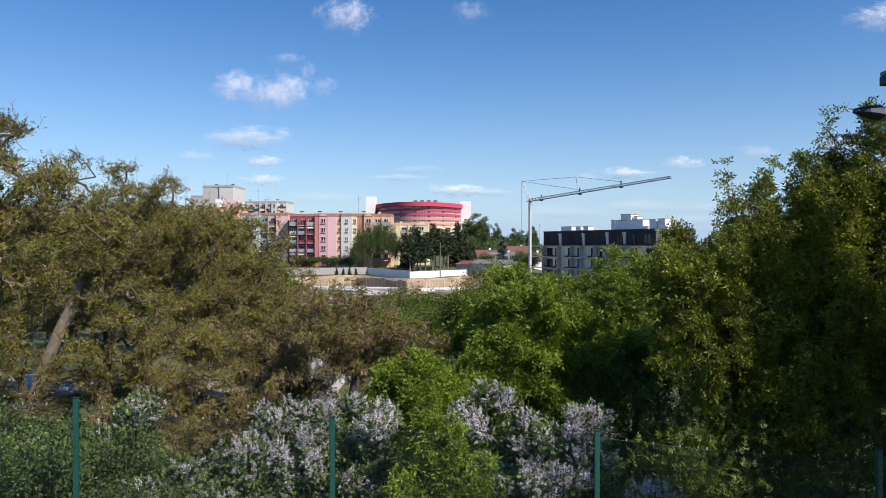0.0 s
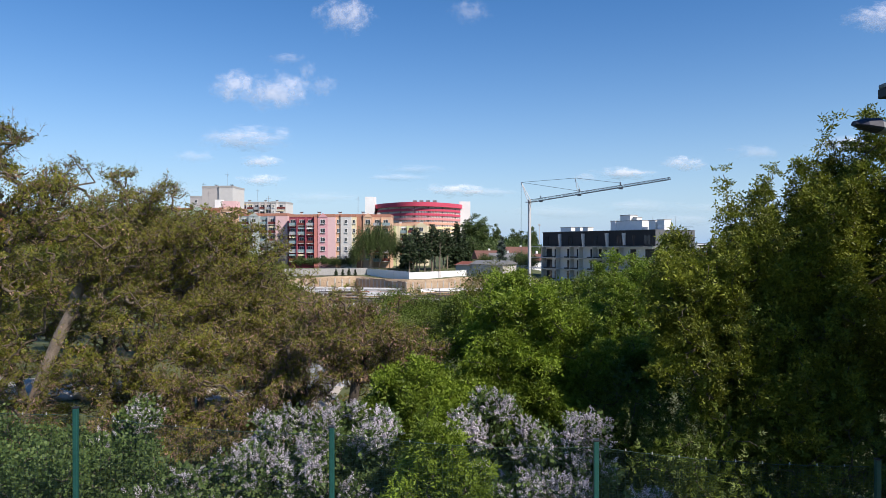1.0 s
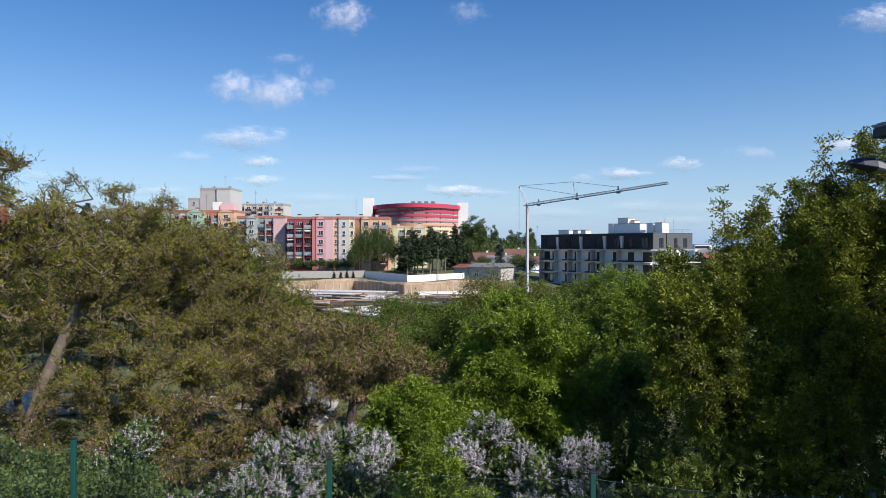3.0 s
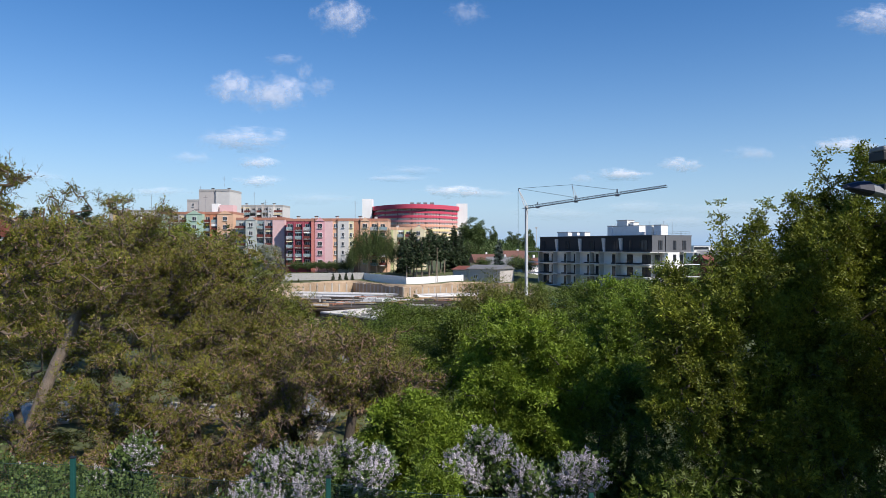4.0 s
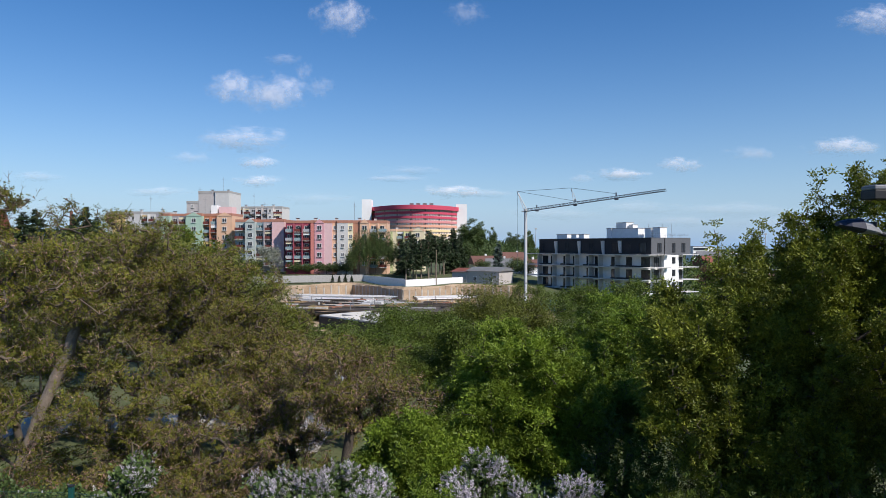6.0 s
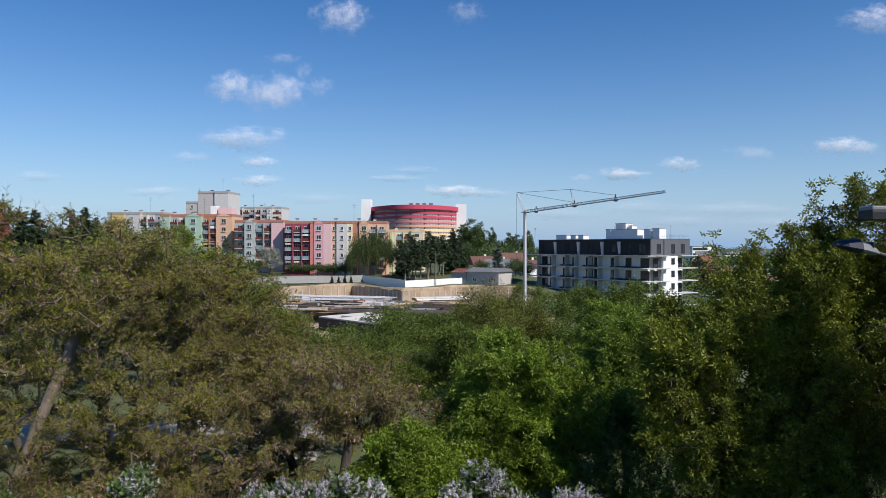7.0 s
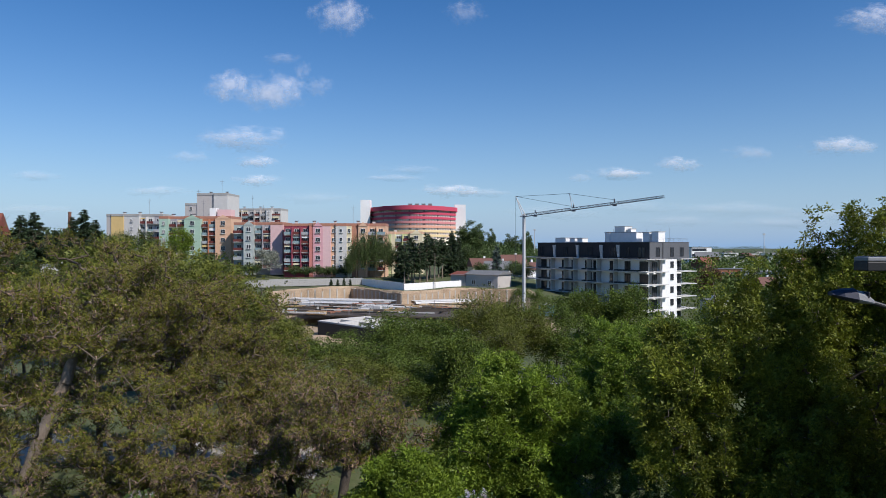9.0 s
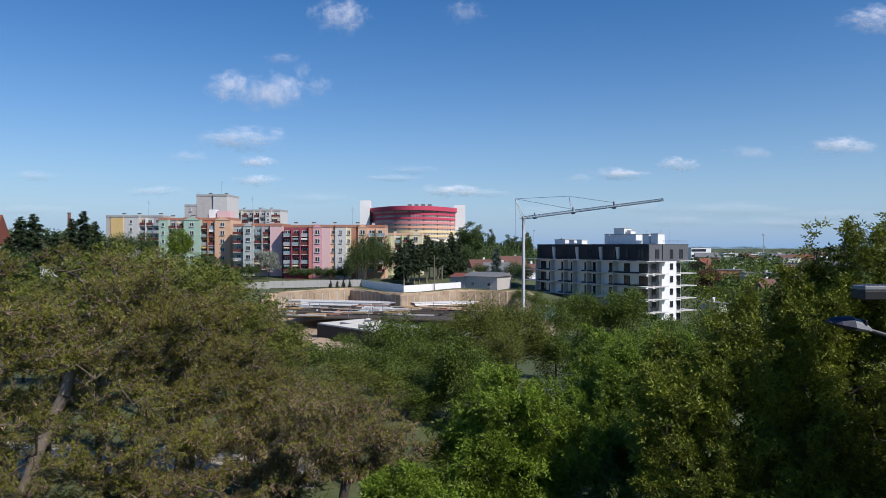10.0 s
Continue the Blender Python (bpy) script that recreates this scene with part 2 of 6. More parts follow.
def template(kind):
    if kind == "pinnate":
        tris = [leaflet(0.1, 0, 0.95, 0.5, 0.18), leaflet(0.1, 0, -0.95, 0.5, 0.18), leaflet(0.42, 0, 0.75, 0.5, 0.18), leaflet(0.42, 0, -0.75, 0.5, 0.18), leaflet(0.58, 0, 0, 0.55, 0.18)]
    elif kind in ("star", "fan"):
        # a rosette of five compound leaves round a shoot tip, each with three leaflets
        tris = []
        for k in range(5):
            turn = pose(0, 0, 0, k * 72 + (k % 2) * 14) @ pose(0, 0, 0, 0, 0, 55 if kind == "star" else 74)
            for x, ang, ln, wd in ((0.14, 0.95, 0.42, 0.22), (0.14, -0.95, 0.42, 0.22), (0.42, 0.0, 0.58, 0.27)):
                c, sn = math.cos(ang), math.sin(ang)
                tris.append([tuple(turn @ Vector((x + c * px - sn * py, sn * px + c * py, pz))) for px, py, pz in ((0.2 * ln, -wd / 2, 0.03), (ln, 0.0, -0.10 * (1 + x)), (0.2 * ln, wd / 2, 0.03))])
    elif kind == "feather":
        tris = [leaflet(0.0, 0, 0.8, 0.5, 0.3), leaflet(0.0, 0, -0.8, 0.5, 0.3), leaflet(0.4, 0, 0.5, 0.5, 0.3), leaflet(0.5, 0, -0.3, 0.5, 0.3)]
    elif kind == "pod":
        tris = [leaflet(0, 0, 0, 1.0, 0.2)]
    elif kind == "twig":
        tris = [leaflet(0, 0, 0, 1.0, 0.035), leaflet(0.35, 0, 0.7, 0.5, 0.028), leaflet(0.55, 0, -0.6, 0.4, 0.028)]
    elif kind == "sprig":
        tris = [leaflet(0, 0, 0, 1.0, 0.3), leaflet(0.1, 0, 0.7, 0.7, 0.28), leaflet(0.1, 0, -0.7, 0.7, 0.28)]
    elif kind == "panicle":
        # a blunt cone of small florets
        rng = np.random.default_rng(3)
        tris = []
        for k in range(18):
            z = (k + 0.5) / 18
            r = 0.27 * (1.0 - 0.8 * z) + 0.03
            c = np.array([z, r * math.cos(k * 2.4), r * math.sin(k * 2.4)])
            n1 = unit(np.array([0.5, math.cos(k * 2.4), math.sin(k * 2.4)]) + rng.normal(0, 0.3, 3))
            u = unit(np.cross(n1, rng.normal(0, 1, 3)))
            w = np.cross(n1, u)
            e = 0.15 - 0.05 * z
            tris.append([tuple(c + e * (u * math.cos(q) + w * math.sin(q))) for q in (0.0, 2.1, 4.2)])
    elif kind == "broad":
        v = np.array([(0, 0, 0), (0.5, -0.36, 0.07), (1.0, 0, -0.08), (0.5, 0.36, 0.07)])
        return v, np.array([[0, 1, 2, 3]])
    v = np.array([p for q in tris for p in q], dtype=float)
    return v, np.arange(len(v)).reshape(-1, 3)


def skeleton(rng, trunk, blobs, clumps, shell=0.45, steps=3, wiggle=0.12, twig=0.012, power=2.3, trunk_r=None, gather=0, gap=0.4, form=(1.0, 1.0, 0.5)):
    """Grows limbs from a trunk line to points scattered in blobs (centre, radii). Returns tube rows and the clumps with their way."""
    nodes, par = [], []
    for k in range(len(trunk) - 1):
        a, b = np.array(trunk[k], float), np.array(trunk[k + 1], float)
        m = max(2, int(np.linalg.norm(b - a) / 0.5))
        for j in range(m):
            nodes.append(a + (b - a) * j / m + rng.normal(0, 0.025, 3) * (len(nodes) > 0))
            par.append(len(nodes) - 2)
    nodes.append(np.array(trunk[-1], float))
    par.append(len(nodes) - 2)
    par[0] = -1
    low = len(nodes) // 4
    vol = np.array([b[1][0] * b[1][1] * b[1][2] for b in blobs]) ** 0.75
    pick = rng.choice(len(blobs), clumps, p=vol / vol.sum())
    way = unit(rng.normal(0, 1, (clumps, 3)))
    rad = rng.uniform(0, 1, (clumps, 1)) ** shell
    pts = np.array([blobs[i][0] for i in pick], float) + way * rad * np.array([blobs[i][1] for i in pick], float)
    if gather:
        seat = rng.integers(0, clumps // gather, clumps)
        pts = pts[seat] + rng.normal(0, gap, (clumps, 3)) * np.array(form)
    top = nodes[-1]
    order = np.argsort(np.linalg.norm((pts - (np.array(trunk[0]) * 0.35 + top * 0.65)) * np.array([1, 1, 0.8]), axis=1))
    arr = np.zeros((len(nodes) + clumps * steps, 3))
    arr[:len(nodes)] = nodes
    count, ends, dirs = len(nodes), [], []
    for i in order:
        p = pts[i]
        d = p - arr[low:count]
        dist = np.linalg.norm(d, axis=1) + np.maximum(0, -d[:, 2]) * 0.9
        j = low + int(np.argmin(dist))
        a = arr[j]
        gap = np.linalg.norm(p - a)
        sag = np.array([0, 0, -0.12 * gap])
        last = j
        for k in range(1, steps + 1):
            s = k / steps
            q = a + (p - a) * s + sag * math.sin(math.pi * s) + (rng.normal(0, wiggle, 3) * gap if k < steps else 0)
            arr[count] = q
            par.append(last)
            last = count
            count += 1
        ends.append(p)
        dirs.append(unit(p - a))
    kids = np.zeros(count)
    for i in range(count - 1, 0, -1):
        kids[i] = max(kids[i], twig ** power)
        kids[par[i]] += kids[i]
    r = kids ** (1 / power)
    main = len(nodes)
    if trunk_r:
        r[:main] = np.maximum(r[:main], np.linspace(trunk_r, trunk_r * 0.4, main))
    rows = [(arr[par[i]], arr[i], r[par[i]] if i < main else min(r[par[i]], r[i] * 1.6), r[i]) for i in range(1, count)]
    return rows, np.array(ends), np.array(dirs)


def tree(name, label, category, seed, trunk, blobs, clumps, per, kinds, sides=5, puff=0.45, bark="bark", twigs="", at=(0, 0, 0), rz=0, group="", spread=0.7, spray=1.0, bloom=0.22, **kw):
    """A tree: trunk with limbs, and a crown. kinds: (template, size, material, share, droop, up, part name)."""
    rng = np.random.default_rng(seed)
    rows, ends, dirs = skeleton(rng, trunk, blobs, clumps, **kw)
    root = thing(name, pose(*at, 0, 0, rz), label, category, group)
    thick = [q for q in rows if q[3] >= 0.045] if twigs else rows
    v, f = tubes(thick, 8 if twigs else sides)
    tr = new("trunk", quads_mesh("trunk", v, f, M[bark]))
    tr.parent = root
    if twigs:
        v, f = tubes([q for q in rows if q[3] < 0.045], 4)
        tw = new("branchwork", quads_mesh("branchwork", v, f, M[twigs]))
        tw.parent = root
        tw["kind"] = "stuff"
    centre, radii = np.array([b[0] for b in blobs], float), np.array([b[1] for b in blobs], float)
    rel = (ends[:, None] - centre[None]) / radii[None]
    near = rel[np.arange(len(ends)), np.argmin(np.linalg.norm(rel, axis=2), axis=1)]
    open_side = np.clip(near @ np.array([0.25, -0.30, 0.85]) - bloom, 0, 0.5) ** 1.5 + 1e-6
    for tname, size, material, share, droop, up, pname in kinds:
        n = int(len(ends) * per * share)
        pick = rng.choice(len(ends), n, p=open_side / open_side.sum()) if pname == "blossom" else rng.integers(0, len(ends), n)
        off = unit(rng.normal(0, 1, (n, 3))) * rng.uniform(0, 1, (n, 1)) ** 0.5 * puff * (1.7 if spray == 1.0 else 1.1)
        back = dirs[pick] * rng.uniform(-1.0 * spray, 0.4, (n, 1)) * puff
        lv, lf = leaves(rng, ends[pick] + off + back, dirs[pick] * 0.6 + unit(off) * 0.8, template(tname), size, spread, droop, up)
        cr = new(pname, quads_mesh(pname, lv, lf, M[material]))
        cr.parent = root
    return root

# ---- ground: a terrace under the camera, a dip with the building pit, a rise beyond, then a plain to the horizon ----
PIT = [(-29, 122), (-42, 172), (-41, 186), (-36, 192), (-26, 199), (-10.5, 175), (5, 191), (20, 190), (20, 118), (-12, 112)]


def inside(x, y, poly):
    hit = np.zeros(np.shape(x), bool)
    for (x1, y1), (x2, y2) in zip(poly, poly[1:] + poly[:1]):
        if y1 != y2:
            cross = ((y1 > y) != (y2 > y)) & (x < (x2 - x1) * (y - y1) / (y2 - y1) + x1)
            hit ^= cross
    return hit


def smooth(a, b, v):
    s = np.clip((v - a) / (b - a), 0, 1)
    return s * s * (3 - 2 * s)


def ground_z(x, y):
    """Height of the ground, without the pit."""
    x, y = np.asarray(x, float), np.asarray(y, float)
    z = -0.06 * np.clip(x, -30, 30) * (1 - smooth(30, 90, y))
    z = z - 5.0 * smooth(38, 105, y)
    left = 1 - smooth(20, 60, x)
    z = z + left * (4.4 * smooth(138, 174, y) + 1.6 * smooth(200, 218, y)) - (1 - left) * 1.6 * smooth(110, 150, y)
    z = z + 4.6 * smooth(-62, -112, x) * smooth(205, 228, y)
    z = z + 3.0 * smooth(260, 420, y) * (1 - left)
    z = z - 6.0 * smooth(600, 1500, y)
    return z + 0.25 * np.sin(x * 0.21 + 1.3) * np.sin(y * 0.17) * (1 - smooth(500, 900, y)) * smooth(16, 40, y)


def lines(spans):
    out = []
    for a, b, n in spans:
        out += list(np.linspace(a, b, n, endpoint=False))
    return np.array(out + [spans[-1][1]])


gx = lines([(-4800, -400, 22), (-400, -120, 28), (-120, -56, 22), (-56, 20, 76), (20, 120, 34), (120, 400, 28), (400, 4800, 22)])
gy = lines([(-1500, -60, 12), (-60, 10, 14), (10, 60, 34), (60, 108, 22), (108, 230, 122), (230, 300, 24), (300, 700, 40), (700, 4900, 30)])
XX, YY = np.meshgrid(gx, gy)
ZZ = ground_z(XX, YY)
in_pit = inside(XX, YY, PIT)
ZZ = np.where(in_pit, -5.9 + 0.25 * np.sin(XX * 0.7) * np.sin(YY * 0.5), ZZ)
heap = np.hypot(XX + 45, (YY - 138) * 0.8) / 7.5
ZZ = ZZ + 4.6 * np.clip(1 - heap, 0, 1) ** 1.15
idx = np.arange(XX.size).reshape(XX.shape)
gf = np.stack([idx[:-1, :-1], idx[:-1, 1:], idx[1:, 1:], idx[1:, :-1]], -1).reshape(-1, 4)
ground_me = quads_mesh("ground", np.stack([XX, YY, ZZ], -1).reshape(-1, 3), gf, M["grass"])
ground_me.materials.append(M["sand"])
ground_me.materials.append(M["path"])
pit_v = in_pit.reshape(-1)
fc = np.stack([XX, YY], -1).reshape(-1, 2)[gf].mean(1)
near_pit = inside(fc[:, 0], fc[:, 1], [(-33, 116), (-45, 172), (-44, 188), (-38, 194), (-26, 201), (-10.5, 177), (6, 193), (22, 192), (22, 112), (-14, 106)])
heap_f = np.hypot(fc[:, 0] + 45, (fc[:, 1] - 138) * 0.8) < 8
rim = heap_f | pit_v[gf].any(1) | (near_pit & (np.sin(fc[:, 0] * 0.9) + np.sin(fc[:, 1] * 0.7 + fc[:, 0] * 0.3) > -0.6))
pale = (np.abs(fc[:, 1] - 36.5 - 0.12 * fc[:, 0]) < 2.0 + 1.2 * np.sin(fc[:, 0] * 0.8)) & (fc[:, 0] < -6) & (fc[:, 0] > -60)
ground_me.polygons.foreach_set("material_index", np.where(rim, 1, np.where(pale, 2, 0)).astype(np.int32))
ground_me.polygons.foreach_set("use_smooth", np.ones(len(gf), bool))
ground = tagged(new("ground", ground_me), "grassy ground with bare soil round a building pit", "ground", kind="structure")

# ---- new apartment block under construction ----
def make_window(bm, w, h):
    for sx in (-1, 1):
        add_box(bm, (0.07, 0.12, h), (sx * (w / 2 - 0.035), 0, 0))
    for sz in (-1, 1):
        add_box(bm, (w - 0.18, 0.14, 0.09), (0, 0, sz * (h / 2 - 0.045)))
    add_box(bm, (0.07, 0.12, h - 0.18), (0.0, 0, 0))


def window(parent, x, y, z, w, h, rz=0, frame="frame_white", sill=False):
    """A window with a frame and a pane, its middle at x, y, z; it faces local -y turned by rz."""
    m = pose(x, y, z, 0, 0, rz)
    fr = share_part("window", ("win", w, h, frame), lambda bm: make_window(bm, w, h), M[frame], m, parent)
    share_part("pane", ("pane", w, h), lambda bm: add_box(bm, (w - 0.16, 0.04, h - 0.16), (0, 0.02, 0)), M["glass"], pose(0, 0, 0), fr)
    if sill:
        share_part("sill", ("sill", w), lambda bm: add_box(bm, (w + 0.2, 0.3, 0.06), (0, -0.12, -h / 2 - 0.05)), M["concrete_light"], pose(0, 0, 0), fr)
    return fr


def new_block():
    b = thing("apartment_block", pose(47.9, 162, -7.1, 0, 0, 32.5), "unfinished white apartment block with charcoal top storey and bare balcony slabs", "building")
    W, L, S = 14.2, 40.0, 3.0
    box_part("wall", (W - 1.6, L - 1.6, 15), (W / 2 + 0.0, L / 2 + 0.8, 7.5), M["white"], b)
    # flush white wall strip on the end facade
    box_part("wall", (5.2, 0.8, 15.0), (7.2, 0.4, 7.5), M["white"], b)
    box_part("top_storey", (W - 0.2, L - 0.2, 3.96), (W / 2, L / 2, 16.98), M["charcoal"], b, "charcoal rendered top storey")
    box_part("top_panel", (4.4, 0.1, 3.9), (2.35, 0.02, 16.98), M["grey_panel"], b, "grey end panel")
    box_part("top_panel", (9.2, 0.1, 3.9), (9.45, 0.0, 16.98), M["grey_panel"], b, "grey end panel")
    box_part("coping", (W + 0.1, L + 0.1, 0.12), (W / 2, L / 2, 19.02), M["grey_panel"], b)
    for k in range(1, 6):
        z = S * k
        box_part("balcony_slab", (2.7, L + 4.4, 0.2), (-0.25, L / 2 + 1.3, z), M["concrete_light"], b)
        box_part("balcony_slab", (4.6, 1.9, 0.17), (3.42, -0.15, z), M["concrete_light"], b)
        box_part("balcony_slab", (6.0, 1.9, 0.17), (12.9, -0.15, z), M["concrete_light"], b)
        box_part("balcony_slab", (1.6, 6.0, 0.17), (15.1, 3.85, z), M["concrete_light"], b)
        # dark sealing sheet turned up over the slabs
        for y, ln in ((36.4, 5.0), (27.6, 5.6), (19.0, 5.4), (9.6, 5.0), (4.4, 3.2)):
            box_part("sealing_sheet", (1.5, ln, 0.34), (0.05, y, z + 0.26), M["tar"], b, "black sealing sheet", 0, 0.06)
    # thin walls between the balconies
    for y in (39.6, 33.5, 28.2, 24.7, 19.6, 16.1, 10.5):
        for k in range(5):
            box_part("partition", (1.5, 0.18, S - 0.24), (0.0, y, S * k + 1.5), M["concrete_light"], b)
    rng = random.Random(4)
    for k in range(5):
        for y, w in ((38.0, 2.2), (35.2, 1.0), (29.4, 2.4), (26.4, 0.9), (20.6, 2.4), (18.3, 0.9), (12.2, 1.8), (7.3, 1.8), (2.2, 2.6)):
            window(b, 0.74, y, S * k + 1.3, w, 2.3, -90, "charcoal")
        for x, y, w in ((2.8, 0.75, 1.6), (11.3, 0.75, 1.5)):
            window(b, x, y, S * k + 1.3, w, 2.3, 0, "charcoal")
        window(b, 7.95, -0.05, S * k + 1.7, 1.1, 1.5, 0, "charcoal")
    for y, w in ((38.2, 1.4), (28.6, 1.7), (19.4, 1.7), (11.3, 1.8), (6.6, 0.9), (2.4, 2.2)):
        window(b, 0.04, y, 16.7, w, 2.4, -90, "charcoal")
    for x, w in ((2.9, 1.3), (7.9, 1.1), (11.4, 1.3)):
        window(b, x, -0.08, 16.7, w, 2.2, 0, "charcoal")
    # slanted white reveals in the charcoal storey
    for y in (32.6, 23.6, 15.1, 9.4):
        bm = bmesh.new()
        vs = [bm.verts.new(p) for p in ((-0.3, y - 0.3, 15.1), (-0.3, y + 0.2, 15.1), (-0.3, y + 0.7, 18.4), (-0.3, y - 0.3, 18.4), (0.12, y - 0.3, 15.1), (0.12, y + 0.2, 15.1), (0.12, y + 0.7, 18.4), (0.12, y - 0.3, 18.4))]
        for f in ((0, 1, 2, 3), (7, 6, 5, 4), (0, 4, 5, 1), (1, 5, 6, 2), (2, 6, 7, 3), (3, 7, 4, 0)):
            bm.faces.new([vs[i] for i in f])
        bmesh.ops.recalc_face_normals(bm, faces=bm.faces)
        part("reveal", bm, M["concrete_light"], b, "pale slanted reveal")
    # plant rooms and chimneys on the roof
    for x, y, sx, sy, sz in ((7.2, 13.2, 3.4, 8.8, 2.5), (7.4, 14.9, 2.6, 3.4, 4.0), (6.4, 18.3, 2.4, 1.6, 2.6), (7.6, 12.2, 1.8, 1.2, 3.4), (7.0, 6.2, 2.0, 1.9, 2.4), (7.4, 3.6, 2.4, 2.1, 2.5), (6, 35.4, 3, 4.2, 1.3), (6, 31.2, 2, 2.0, 1.2), (6, 28.2, 2, 1.9, 1.2)):
        box_part("roof_box", (sx, sy, sz), (x, y, 19.0 + sz / 2), M["white"], b)
        box_part("roof_cap", (sx + 0.2, sy + 0.2, 0.14), (x, y, 19.07 + sz), M["concrete"], b)
    for x, y in ((9.5, 9), (8.2, 15), (8.2, 19), (7.6, 3), (10.8, 3)):
        bm = bmesh.new()
        add_bar(bm, (x, y, 19), (x, y, 22.6), 0.03, 5)
        part("mast", bm, M["lamp_grey"], b)
    bm = bmesh.new()
    for x0, y0, x1, y1 in ((W - 0.3, 0.3, W - 0.3, 20), (0.3, 0.3, W - 0.3, 0.3)):
        for z in (19.6, 20.0):
            add_bar(bm, (x0, y0, z), (x1, y1, z), 0.014, 4)
        n = 8
        for i in range(n + 1):
            x, y = x0 + (x1 - x0) * i / n, y0 + (y1 - y0) * i / n
            add_bar(bm, (x, y, 19), (x, y, 20.0), 0.018, 4)
    part("roof_rail", bm, M["lamp_grey"], b)
    return b


new_block()


# ---- self-erecting tower crane ----
def crane():
    c = thing("tower_crane", pose(16.55, 143, -6.2), "grey self-erecting tower crane with a dark lattice jib", "crane")
    H = 23.25
    knee, tip = Vector((0, 0, H)), Vector((19.2, -30.0, 25.1))
    box_part("mast", (0.5, 0.5, H), (0, 0, H / 2), M["crane_grey"], c, "", 30, 0.05)
    box_part("inner_mast", (0.45, 0.45, 3.2), (0, 0, H - 1.0), M["crane_grey"], c, "", 30)
    box_part("base", (3.4, 3.4, 0.7), (0, 0, 0.35), M["crane_grey"], c)
    box_part("ballast", (2.4, 1.2, 2.2), (-1.4, 1.2, 1.8), M["concrete"], c)
    d = (tip - knee).normalized()
    side = d.cross(Vector((0, 0, 1))).normalized()
    up = side.cross(d)
    bm = bmesh.new()
    n, ln = 34, (tip - knee).length
    for i in range(n):
        taper = 1.0 - 0.35 * i / n
        s0, s1 = ln * i / n, ln * (i + 1) / n
        a0, b0, c0 = knee + d * s0 + side * 0.30 * taper, knee + d * s0 - side * 0.30 * taper, knee + d * s0 + up * 0.52 * taper
        a1, b1, c1 = knee + d * s1 + side * 0.30 * taper, knee + d * s1 - side * 0.30 * taper, knee + d * s1 + up * 0.52 * taper
        for p, q, r in ((a0, a1, 0.045), (b0, b1, 0.045), (c0, c1, 0.05), (a0, c1, 0.03), (b0, c1, 0.03), (c1, a1, 0.03), (c1, b1, 0.03), (a0, b1, 0.025)):
            add_bar(bm, p, q, r, 4)
    part("jib", bm, M["crane_blue"], c, "dark lattice jib")
    back = knee + Vector((-1.5, 1.9, 4.3))
    bm = bmesh.new()
    for sx in (-0.4, 0.4):
        add_bar(bm, knee + side * sx + Vector((0, 0, 0.3)), back, 0.09, 5)
    add_bar(bm, knee - d * 1.2 + Vector((0, 0, 0.2)), knee + d * 0.6, 0.12, 5)
    part("back_strut", bm, M["crane_grey"], c)
    mid, far = knee + d * ln * 0.40, knee + d * ln * 0.70
    post = mid + up * 3.2 - d * 0.6
    bm = bmesh.new()
    add_bar(bm, mid + up * 0.5, post, 0.06, 5)
    add_bar(bm, mid + up * 0.5 + d * 0.8, post, 0.04, 5)
    part("jib_post", bm, M["crane_grey"], c)
    bm = bmesh.new()
    for p, q in ((back, post), (post, far + up * 0.8), (back, mid + up * 0.7), (back, Vector((back.x, back.y, 12.0)))):
        add_bar(bm, p, q, 0.035, 5)
    part("stay_rope", bm, M["crane_blue"], c)
    for s in (0.10, 0.41, 0.70):
        p = knee + d * ln * s
        bm = bmesh.new()
        add_box(bm, (0.7, 0.5, 0.4), p - up * 0.1, 0, 0.06)
        add_box(bm, (0.22, 0.22, 0.6), p + up * 0.7, 0, 0.04)
        part("trolley", bm, M["crane_blue"], c)
    return c


crane()


# paler panes, four in five of the curved tower's windows
M["glass_pale"] = mat("pale_pane_glass", (0.35, 0.35, 0.37), (0.5, 0.49, 0.47), 0.4, 0.3)


